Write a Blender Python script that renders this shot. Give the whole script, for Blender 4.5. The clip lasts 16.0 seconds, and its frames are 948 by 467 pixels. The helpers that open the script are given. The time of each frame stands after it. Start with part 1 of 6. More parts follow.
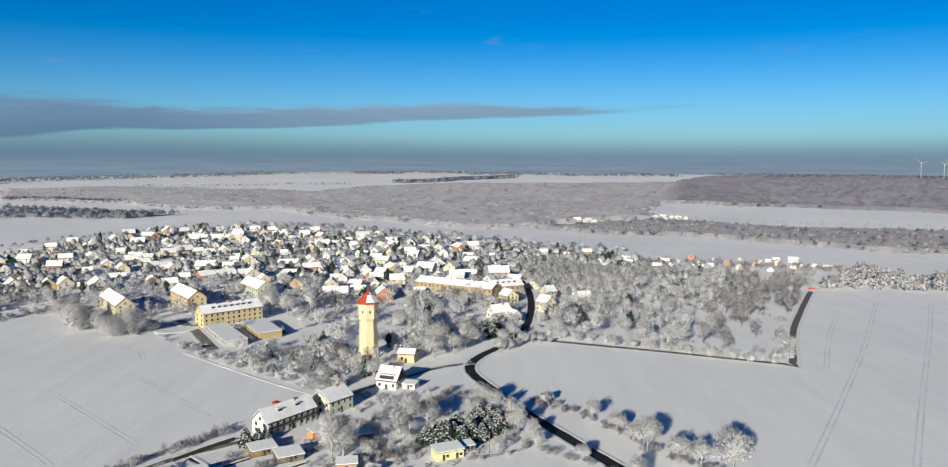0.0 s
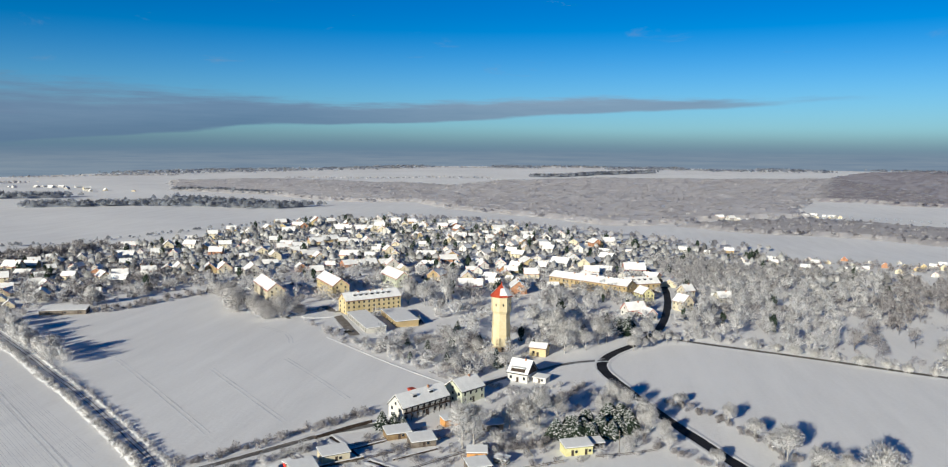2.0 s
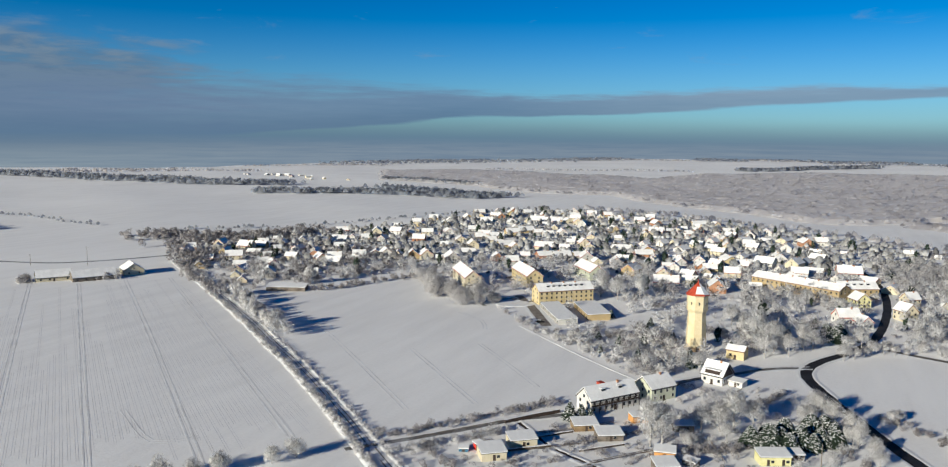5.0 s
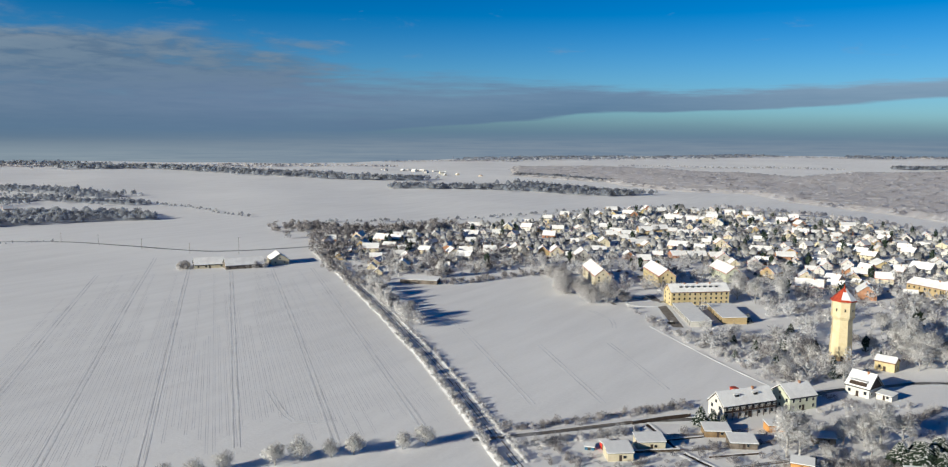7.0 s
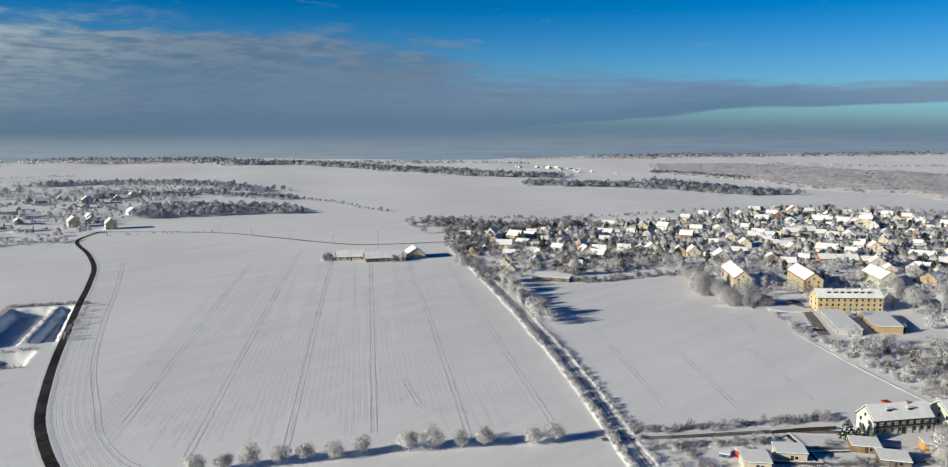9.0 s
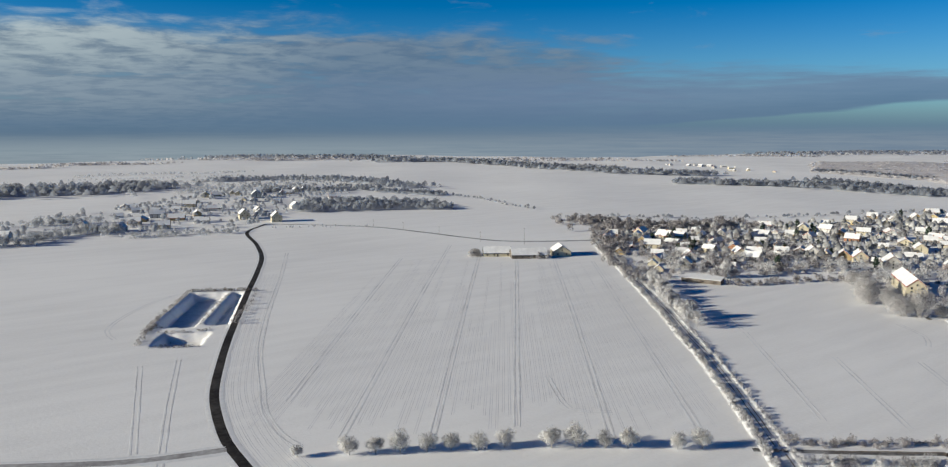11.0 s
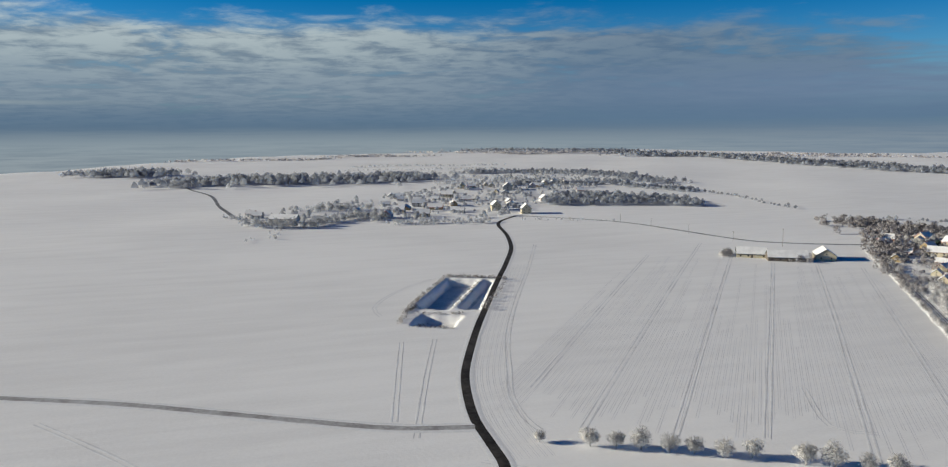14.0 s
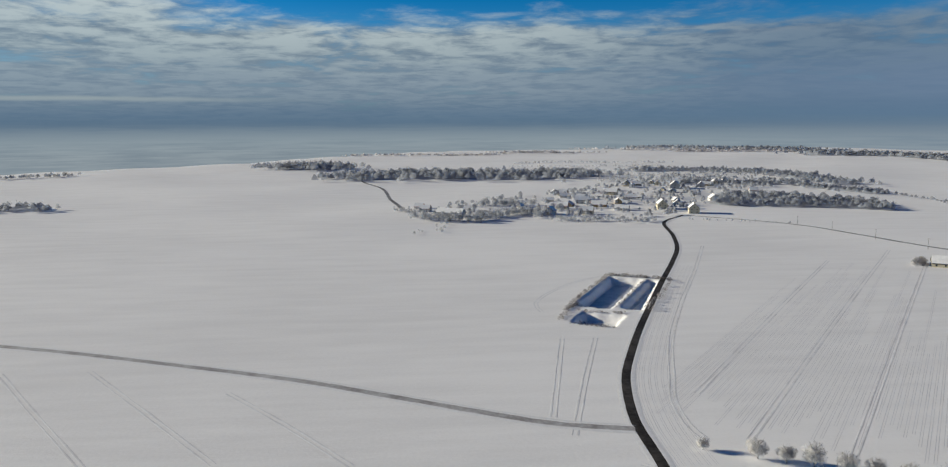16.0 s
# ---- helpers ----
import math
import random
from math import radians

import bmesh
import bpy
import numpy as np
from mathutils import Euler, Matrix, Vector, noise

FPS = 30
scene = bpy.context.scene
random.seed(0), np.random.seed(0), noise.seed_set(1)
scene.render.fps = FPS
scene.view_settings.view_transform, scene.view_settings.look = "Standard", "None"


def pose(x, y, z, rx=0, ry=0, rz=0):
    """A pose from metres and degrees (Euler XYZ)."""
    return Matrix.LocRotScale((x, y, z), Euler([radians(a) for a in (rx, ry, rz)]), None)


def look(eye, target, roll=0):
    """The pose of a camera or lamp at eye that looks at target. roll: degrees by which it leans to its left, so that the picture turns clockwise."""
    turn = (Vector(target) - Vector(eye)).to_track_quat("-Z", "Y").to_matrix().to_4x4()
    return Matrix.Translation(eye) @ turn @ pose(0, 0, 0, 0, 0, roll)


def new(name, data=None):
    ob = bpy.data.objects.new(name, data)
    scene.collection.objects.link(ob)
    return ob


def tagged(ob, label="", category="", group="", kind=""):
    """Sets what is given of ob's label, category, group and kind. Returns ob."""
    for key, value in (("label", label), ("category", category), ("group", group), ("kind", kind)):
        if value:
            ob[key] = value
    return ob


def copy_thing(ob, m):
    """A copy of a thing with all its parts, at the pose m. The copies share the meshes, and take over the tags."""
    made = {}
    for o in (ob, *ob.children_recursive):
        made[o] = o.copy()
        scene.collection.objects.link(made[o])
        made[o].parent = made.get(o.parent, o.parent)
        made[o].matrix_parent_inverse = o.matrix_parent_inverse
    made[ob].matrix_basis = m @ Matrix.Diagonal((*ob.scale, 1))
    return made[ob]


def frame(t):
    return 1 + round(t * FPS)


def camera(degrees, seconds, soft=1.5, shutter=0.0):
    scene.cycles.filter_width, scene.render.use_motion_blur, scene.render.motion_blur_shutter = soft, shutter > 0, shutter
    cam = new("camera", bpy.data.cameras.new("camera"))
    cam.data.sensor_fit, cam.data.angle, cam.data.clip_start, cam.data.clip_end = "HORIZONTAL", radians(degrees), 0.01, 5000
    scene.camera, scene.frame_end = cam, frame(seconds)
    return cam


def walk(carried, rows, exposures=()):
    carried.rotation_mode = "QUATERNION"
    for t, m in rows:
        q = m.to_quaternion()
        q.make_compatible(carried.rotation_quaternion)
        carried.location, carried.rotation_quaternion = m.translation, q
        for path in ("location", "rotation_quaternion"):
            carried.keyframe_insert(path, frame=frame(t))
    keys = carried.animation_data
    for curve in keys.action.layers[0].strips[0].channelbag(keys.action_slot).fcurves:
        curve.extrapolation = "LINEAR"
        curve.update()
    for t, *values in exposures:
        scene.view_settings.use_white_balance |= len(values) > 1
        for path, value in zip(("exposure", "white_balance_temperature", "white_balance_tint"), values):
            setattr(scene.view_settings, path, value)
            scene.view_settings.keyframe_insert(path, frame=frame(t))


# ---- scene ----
cam = camera(62.57, 16.0, soft=1.15)
# seconds, eye, yaw, pitch, roll
PATH = [
    (0.0, 0.00, -0.00, 98.43, -0.000, -5.526, 0.246),
    (0.5, 0.27, -0.39, 98.52, 2.584, -5.634, 0.289),
    (1.0, 0.54, -0.78, 98.61, 5.094, -5.746, 0.328),
    (1.5, 0.81, -1.17, 98.70, 7.602, -5.877, 0.375),
    (2.0, 1.08, -1.56, 98.79, 10.026, -5.997, 0.421),
    (2.5, 1.36, -1.95, 98.88, 12.313, -6.111, 0.471),
    (3.0, 1.63, -2.33, 98.97, 14.777, -6.227, 0.497),
    (3.5, 1.90, -2.72, 99.06, 17.242, -6.349, 0.520),
    (4.0, 2.18, -3.11, 99.15, 19.611, -6.467, 0.548),
    (6.5, 3.58, -5.03, 99.61, 31.705, -6.988, 0.581),
    (7.0, 3.87, -5.42, 99.70, 34.070, -7.058, 0.538),
    (7.5, 4.16, -5.80, 99.79, 36.483, -7.152, 0.500),
    (8.0, 4.45, -6.18, 99.88, 38.960, -7.229, 0.452),
    (10.5, 5.95, -8.06, 100.33, 51.750, -7.515, 0.093),
    (11.0, 6.27, -8.43, 100.42, 54.657, -7.580, 0.046),
    (11.5, 6.58, -8.80, 100.51, 57.641, -7.681, 0.027),
    (12.0, 6.90, -9.16, 100.60, 60.609, -7.797, 0.018),
    (12.5, 7.22, -9.52, 100.69, 63.582, -7.856, -0.010),
    (13.0, 7.54, -9.89, 100.79, 66.554, -7.909, -0.089),
    (13.5, 7.86, -10.25, 100.88, 69.614, -7.949, -0.166),
    (14.0, 8.19, -10.61, 100.98, 72.707, -7.998, -0.214),
    (14.5, 8.51, -10.97, 101.07, 75.789, -8.061, -0.222),
    (15.0, 8.83, -11.33, 101.17, 78.805, -8.111, -0.213),
    (15.5, 9.15, -11.69, 101.26, 81.722, -8.179, -0.200),
    (16.0, 9.47, -12.05, 101.36, 84.643, -8.241, -0.165),
]
walk(cam, [(t, pose(x, y, z, 90 + pitch, 0, yaw) @ pose(0, 0, 0, 0, 0, roll)) for t, x, y, z, yaw, pitch, roll in PATH],
     exposures=[(0.0, 0.58, 5540, -1.5), (4.0, 0.48, 5550, -1.5), (8.0, 0.49, 5570, -1.5), (16.0, 0.42, 5690, -1.5)])

# ---- light ----
SUN_AZ, SUN_EL = 201.0, 15.5      # degrees clockwise from +y, degrees above the horizon
sun_dir = Vector((math.sin(radians(SUN_AZ)) * math.cos(radians(SUN_EL)), math.cos(radians(SUN_AZ)) * math.cos(radians(SUN_EL)), math.sin(radians(SUN_EL))))
sun_data = bpy.data.lights.new("sun", "SUN")
sun_data.energy, sun_data.angle, sun_data.color = 5.0, radians(0.55), (1.0, 0.803, 0.60)
sun = new("sun", sun_data)
sun.matrix_world = look(sun_dir * 3000, (0, 0, 0))

world = bpy.data.worlds.new("winter_sky")
scene.world = world
world.use_nodes = True
WT = world.node_tree
WT.nodes.clear()


class Graph:
    """Helps to build node trees."""

    def __init__(self, tree):
        self.t = tree

    def node(self, kind):
        return self.t.nodes.new(kind)

    def put(self, sock, value):
        if value is None:
            return
        if isinstance(value, bpy.types.NodeSocket):
            self.t.links.new(value, sock)
        else:
            sock.default_value = value

    def math(self, op, a, b=None, c=None, clamp=False):
        n = self.node("ShaderNodeMath")
        n.operation, n.use_clamp = op, clamp
        for i, v in enumerate((a, b, c)):
            self.put(n.inputs[i], v)
        return n.outputs[0]

    def step(self, v, lo, hi, to0=0.0, to1=1.0):
        n = self.node("ShaderNodeMapRange")
        n.interpolation_type = "SMOOTHSTEP"
        for i, x in enumerate((v, lo, hi, to0, to1)):
            self.put(n.inputs[i], x)
        return n.outputs[0]

    def noise(self, vec, scale, detail=4.0, rough=0.55, distort=0.0):
        n = self.node("ShaderNodeTexNoise")
        self.put(n.inputs["Vector"], vec)
        n.inputs["Scale"].default_value, n.inputs["Detail"].default_value = scale, detail
        n.inputs["Roughness"].default_value, n.inputs["Distortion"].default_value = rough, distort
        return n.outputs["Fac"]

    def mix(self, fac, a, b, blend="MIX"):
        n = self.node("ShaderNodeMix")
        n.data_type, n.blend_type = "RGBA", blend
        self.put(n.inputs[0], fac)
        self.put(n.inputs[6], (*a, 1) if isinstance(a, tuple) and len(a) == 3 else a)
        self.put(n.inputs[7], (*b, 1) if isinstance(b, tuple) and len(b) == 3 else b)
        return n.outputs[2]

    def vec(self, x, y, z):
        n = self.node("ShaderNodeCombineXYZ")
        for i, v in enumerate((x, y, z)):
            self.put(n.inputs[i], v)
        return n.outputs[0]


W = Graph(WT)
sky = W.node("ShaderNodeTexSky")
sky.sky_type, sky.sun_disc, sky.sun_elevation, sky.sun_rotation = "NISHITA", False, radians(SUN_EL), radians(SUN_AZ)
sky.air_density, sky.dust_density, sky.ozone_density = 1.0, 0.6, 3.0
coord = W.node("ShaderNodeTexCoord").outputs["Generated"]
sep = W.node("ShaderNodeSeparateXYZ")
W.put(sep.inputs[0], coord)
dx, dy, dz = sep.outputs
deg = W.math("MULTIPLY", dz, 57.3)                                      # elevation in degrees, near the horizon
az = W.math("MULTIPLY", W.math("ARCTAN2", W.math("MULTIPLY", dx, -1.0), dy), 57.3)  # degrees to the left of +y
# clear sky, deep blue above and pale cyan low down
tint = W.mix(W.step(deg, 1.0, 11.0), (0.52, 0.74, 1.02), (0.0, 0.38, 0.76))
tint = W.mix(W.step(deg, 12.0, 40.0), tint, (0.0, 0.05, 0.22))
clear = W.mix(1.0, sky.outputs[0], tint, "MULTIPLY")
# plane of the cloud deck
inv = W.math("DIVIDE", 1.0, W.math("ADD", W.math("MAXIMUM", dz, 0.0), 0.09))
deck = W.vec(W.math("MULTIPLY", dx, inv), W.math("MULTIPLY", dy, inv), 0.0)
left = W.math("ADD", W.math("MULTIPLY", dx, -0.985), W.math("MULTIPLY", dy, -0.174))
n1 = W.noise(deck, 0.86, 7.0, 0.58, 0.5)
n2 = W.noise(deck, 3.3, 6.0, 0.6, 0.3)
cover = W.math("ADD", W.step(left, 0.28, 0.74, -0.26, 0.20), W.math("ADD", W.math("MULTIPLY", W.step(deg, 5.0, 9.0, 0.0, -0.36), W.step(az, 96.0, 110.0, 1.0, 0.35)), W.step(deg, 12.0, 26.0, 0.0, -0.10)))
dens = W.math("ADD", W.math("ADD", W.math("MULTIPLY", n1, 0.72), W.math("MULTIPLY", n2, 0.28)), cover)
cloud = W.step(dens, 0.42, 0.68)
lit = W.step(W.math("ADD", W.math("MULTIPLY", n2, 0.6), W.math("MULTIPLY", n1, 0.4)), 0.40, 0.58)
lit = W.math("MULTIPLY", W.math("MULTIPLY", lit, W.step(deg, 1.5, 9.0, 0.25, 1.0)), W.step(left, 0.78, 0.99, 0.22, 1.0))
cloud_colour = W.mix(lit, W.mix(W.step(left, 0.80, 0.98), (1.15, 1.5, 2.1), (1.95, 2.15, 2.45)), (5.5, 5.35, 4.95))
out = W.mix(W.math("MULTIPLY", cloud, 0.93), clear, cloud_colour)
# thin wisps in the clear part
wisp = W.math("MULTIPLY", W.step(W.noise(deck, 1.9, 6.0, 0.62, 0.6), 0.60, 0.78), W.math("MULTIPLY", W.step(deg, 4.0, 6.5, 0.0, 0.35), W.step(deg, 18.0, 28.0, 1.0, 0.0)))
out = W.mix(wisp, out, (2.6, 2.5, 2.7))
# one long stratus bank low in the north-west
wob = W.noise(W.vec(W.math("MULTIPLY", az, 0.05), W.math("MULTIPLY", deg, 0.35), 3.0), 2.2, 4.0, 0.55)
low = W.math("ADD", W.step(az, -30.0, 38.0, 3.75, 1.55), W.step(az, 24.0, 44.0, 0.0, -1.3))
top = W.math("ADD", low, W.math("ADD", W.step(az, -18.0, 8.0, 0.02, 1.25), W.step(az, 16.0, 46.0, 0.0, 2.2)))
sway = W.math("ADD", deg, W.math("MULTIPLY", W.math("SUBTRACT", wob, 0.5), 0.7))
fray = W.noise(W.vec(W.math("MULTIPLY", az, 0.12), W.math("MULTIPLY", deg, 1.4), 5.0), 2.0, 5.0, 0.6)
bank = W.math("MULTIPLY", W.step(W.math("SUBTRACT", sway, low), -0.10, 0.14), W.step(W.math("SUBTRACT", W.math("ADD", sway, W.math("MULTIPLY", W.math("SUBTRACT", fray, 0.5), W.step(az, 18.0, 44.0, 1.1, 3.2))), top), W.step(az, 18.0, 44.0, 0.30, 1.7), W.step(az, 18.0, 44.0, -0.30, -1.2)))
bank = W.math("MULTIPLY", W.math("MULTIPLY", bank, W.step(az, -20.0, -4.0)), W.step(az, 44.0, 75.0, 1.0, 0.35))
thick = W.math("ADD", W.math("MULTIPLY", W.step(W.math("SUBTRACT", sway, low), 0.0, 1.8), 0.5), W.math("MULTIPLY", fray, 0.6))
out = W.mix(W.math("MULTIPLY", bank, 0.84), out, W.mix(thick, W.mix(W.step(az, 28.0, 2.0), (0.85, 1.28, 2.15), (1.75, 2.1, 2.8)), W.mix(W.step(az, 28.0, 2.0), (1.75, 2.1, 2.9), (3.0, 3.2, 3.7))))
# haze under the inversion
layer = W.math("MULTIPLY", W.step(W.math("ADD", deg, W.math("MULTIPLY", W.math("SUBTRACT", wob, 0.5), 0.4)), W.step(az, -5.0, 35.0, 1.85, 2.5), -0.4), 0.9)
out = W.mix(layer, out, W.mix(W.step(az, 45.0, 100.0), W.mix(W.step(az, -20.0, 25.0), (1.62, 1.98, 2.50), (1.25, 1.72, 2.38)), (0.95, 1.40, 2.05)))
streak = W.math("MULTIPLY", W.math("MULTIPLY", W.step(W.math("ABSOLUTE", W.math("SUBTRACT", deg, W.math("ADD", 1.35, W.math("MULTIPLY", wob, 0.3)))), 0.24, 0.03), W.step(az, 92.0, 112.0)), 0.75)
out = W.mix(streak, out, (3.3, 3.35, 3.3))
# what lies beyond the last ridges, lost in the haze
veil = W.noise(W.vec(W.math("MULTIPLY", az, 0.07), W.math("MULTIPLY", deg, 1.6), 8.0), 3.0, 6.0, 0.62)
veil = W.step(veil, 0.25, 0.75)
hazy = W.math("ADD", deg, W.math("MULTIPLY", W.math("SUBTRACT", veil, 0.5), 0.4))
west_far = W.mix(W.step(hazy, -2.7, -1.1), W.mix(veil, (2.05, 2.2, 2.4), (3.1, 3.1, 3.12)), W.mix(veil, (2.3, 2.5, 2.7), (2.85, 2.95, 3.05)))
west_far = W.mix(W.step(hazy, -1.5, 0.15), west_far, (1.15, 1.5, 2.0))
distance = W.mix(W.step(az, 25.0, 80.0), W.mix(veil, (1.65, 1.95, 2.45), (2.3, 2.45, 2.75)), west_far)
out = W.mix(W.step(deg, 0.45, -0.75), out, distance)
bg = W.node("ShaderNodeBackground")
W.put(bg.inputs[0], out)
bg.inputs[1].default_value = 0.08
W.put(W.node("ShaderNodeOutputWorld").inputs[0], bg.outputs[0])

# ---- materials ----
MATS = {}


def material(name, build):
    m = bpy.data.materials.new(name)
    m.use_nodes = True
    m.node_tree.nodes.clear()
    g = Graph(m.node_tree)
    shader = g.node("ShaderNodeBsdfPrincipled")
    g.put(g.node("ShaderNodeOutputMaterial").inputs[0], shader.outputs[0])
    build(g, shader)
    MATS[name] = m
    return m


def where(g):
    return g.node("ShaderNodeTexCoord").outputs["Object"]


def world_place(g):
    return g.node("ShaderNodeNewGeometry").outputs["Position"]


def bump(g, shader, height, strength, distance):
    b = g.node("ShaderNodeBump")
    b.inputs["Strength"].default_value, b.inputs["Distance"].default_value = strength, distance
    g.put(b.inputs["Height"], height)
    g.put(shader.inputs["Normal"], b.outputs[0])


def simple(name, a, b, scale, rough=0.8, bumps=0.0, metal=0.0, island=0.0, spec=0.3):
    """A surface that varies between two colours at two scales, from piece to piece by `island`."""
    def build(g, s):
        p = where(g)
        f = g.math("ADD", g.math("MULTIPLY", g.noise(p, scale, 5), 0.65), g.math("MULTIPLY", g.noise(p, scale * 7, 3), 0.35))
        f = g.step(f, 0.35, 0.65)
        if island:
            r = g.node("ShaderNodeNewGeometry").outputs["Random Per Island"]
            f = g.math("ADD", g.math("MULTIPLY", f, 1 - island), g.math("MULTIPLY", r, island))
        g.put(s.inputs["Base Color"], g.mix(f, a, b))
        s.inputs["Roughness"].default_value, s.inputs["Metallic"].default_value = rough, metal
        s.inputs["Specular IOR Level"].default_value = spec
        if bumps:
            bump(g, s, g.noise(p, scale * 9, 4), bumps, 0.05)
    return material(name, build)


def snow_field(g, s):
    p = world_place(g)
    drift = g.node("ShaderNodeMapping")
    drift.inputs["Rotation"].default_value[2] = radians(38)
    drift.inputs["Scale"].default_value = (1.0, 0.16, 1.0)
    g.put(drift.inputs["Vector"], p)
    big = g.noise(p, 0.004, 5, 0.55)
    streak = g.noise(drift.outputs[0], 0.09, 5, 0.6)
    fine = g.noise(p, 0.7, 4, 0.65)
    f = g.math("ADD", g.math("ADD", g.math("MULTIPLY", big, 0.45), g.math("MULTIPLY", streak, 0.35)), g.math("MULTIPLY", fine, 0.2))
    f = g.step(f, 0.34, 0.62)
    g.put(s.inputs["Base Color"], g.mix(f, (0.77, 0.765, 0.765), (0.89, 0.885, 0.88)))
    s.inputs["Roughness"].default_value = 0.75
    s.inputs["Specular IOR Level"].default_value = 0.2
    bump(g, s, g.math("ADD", g.math("MULTIPLY", streak, 1.2), g.math("MULTIPLY", fine, 0.35)), 0.35, 0.5)


material("snow_field", snow_field)
simple("snow", (0.718, 0.722, 0.736), (0.810, 0.814, 0.819), 0.5, 0.7, 0.25)
simple("roof_snow", (0.74, 0.735, 0.735), (0.90, 0.895, 0.89), 0.22, 0.75, 0.3)
simple("rut_snow", (0.62, 0.62, 0.64), (0.80, 0.81, 0.82), 0.05, 0.8)
simple("drill_snow", (0.64, 0.64, 0.66), (0.76, 0.76, 0.78), 0.05, 0.8)
simple("asphalt", (0.012, 0.012, 0.014), (0.030, 0.030, 0.034), 0.12, 0.75, spec=0.15)
simple("road_dirt", (0.016, 0.014, 0.013), (0.062, 0.056, 0.052), 0.08, 0.8, spec=0.15)
simple("wet_track", (0.06, 0.057, 0.055), (0.30, 0.30, 0.31), 0.10, 0.7)
simple("grey_track", (0.26, 0.25, 0.25), (0.50, 0.50, 0.51), 0.08, 0.8)
simple("gravel_yard", (0.13, 0.11, 0.09), (0.30, 0.28, 0.26), 0.3, 0.9)
simple("bark", (0.055, 0.048, 0.042), (0.20, 0.185, 0.175), 1.5, 0.9)


def twigs(name, a, b, scale, island=0.45, porous=0.0, glow=0.16):
    """Frosted twigs: rime lets a share of the light through (glow); porous: the share of gaps too fine to build."""
    m = bpy.data.materials.new(name)
    m.use_nodes = True
    m.node_tree.nodes.clear()
    g = Graph(m.node_tree)
    p = where(g)
    f = g.step(g.math("ADD", g.math("MULTIPLY", g.noise(p, scale, 5), 0.65), g.math("MULTIPLY", g.noise(p, scale * 7, 3), 0.35)), 0.35, 0.65)
    r = g.node("ShaderNodeNewGeometry").outputs["Random Per Island"]
    colour = g.mix(g.math("ADD", g.math("MULTIPLY", f, 1 - island), g.math("MULTIPLY", r, island)), a, b)
    solid, through_rime, both = g.node("ShaderNodeBsdfDiffuse"), g.node("ShaderNodeBsdfTranslucent"), g.node("ShaderNodeMixShader")
    g.put(solid.inputs["Color"], colour)
    g.put(through_rime.inputs["Color"], colour)
    both.inputs[0].default_value = glow
    g.put(both.inputs[1], solid.outputs[0])
    g.put(both.inputs[2], through_rime.outputs[0])
    last = both.outputs[0]
    if porous:
        airy = g.node("ShaderNodeMixShader")
        airy.inputs[0].default_value = porous
        g.put(airy.inputs[1], last)
        g.put(airy.inputs[2], g.node("ShaderNodeBsdfTransparent").outputs[0])
        last = airy.outputs[0]
    g.put(g.node("ShaderNodeOutputMaterial").inputs[0], last)
    MATS[name] = m


twigs("frost_twigs", (0.33, 0.325, 0.335), (0.92, 0.91, 0.92), 0.35, 0.4, 0.0, 0.2)
twigs("frost_white", (0.48, 0.47, 0.46), (0.88, 0.87, 0.86), 0.35)
twigs("frost_mid", (0.32, 0.31, 0.32), (0.69, 0.675, 0.685), 0.35, 0.3)
# dark bare brush, deepened further to paint the shade between the houses
twigs("shaded_brush", (0.05, 0.048, 0.052), (0.40, 0.39, 0.41), 0.2, 0.6)
twigs("frost_grey", (0.08, 0.072, 0.076), (0.62, 0.595, 0.61), 0.25, 0.4)
# far, belt, dense and dark wood: pale blue-mauve tints paint in the distance haze
twigs("far_wood_hazed", (0.74, 0.72, 0.735), (0.88, 0.86, 0.875), 0.02, 0.2, 0.4, 0.5)
twigs("belt_wood_hazed", (0.42, 0.45, 0.51), (0.56, 0.59, 0.65), 0.03, 0.2, 0.5, 0.5)
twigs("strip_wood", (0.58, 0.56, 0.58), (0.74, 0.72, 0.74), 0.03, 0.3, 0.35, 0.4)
twigs("dense_wood_hazed", (0.48, 0.46, 0.51), (0.58, 0.56, 0.61), 0.015, 0.15, 0.4, 0.5)
twigs("dark_wood_hazed", (0.34, 0.36, 0.40), (0.60, 0.62, 0.66), 0.03, 0.3, 0.45, 0.4)
# the dark end also paints the shadowed cores of the crowns
twigs("village_wood", (0.12, 0.12, 0.125), (0.80, 0.795, 0.79), 0.12, 0.6, 0.1)
twigs("reed_brown", (0.08, 0.07, 0.06), (0.34, 0.31, 0.29), 0.3)
# blue-grey of the basin floor sheets, a painted tone for shaded snow
simple("ice", (0.40, 0.45, 0.53), (0.66, 0.70, 0.76), 0.09, 0.45)
simple("rimed_bark", (0.16, 0.15, 0.145), (0.52, 0.51, 0.50), 1.2, 0.9)
simple("needles", (0.010, 0.022, 0.014), (0.045, 0.065, 0.045), 0.8, 0.85, island=0.5)
simple("tower_plaster", (0.561, 0.468, 0.281), (0.646, 0.561, 0.374), 0.35, 0.85, 0.15)
simple("tower_stone", (0.34, 0.24, 0.14), (0.55, 0.42, 0.26), 0.5, 0.9, 0.2)
simple("yellow_plaster", (0.459, 0.374, 0.196), (0.561, 0.468, 0.281), 0.3, 0.85, 0.1)
simple("cream_plaster", (0.503, 0.444, 0.311), (0.577, 0.525, 0.400), 0.3, 0.85, 0.1)
simple("white_plaster", (0.533, 0.518, 0.481), (0.607, 0.592, 0.562), 0.3, 0.85, 0.1)
simple("ochre_plaster", (0.306, 0.234, 0.126), (0.414, 0.324, 0.180), 0.3, 0.85, 0.1)
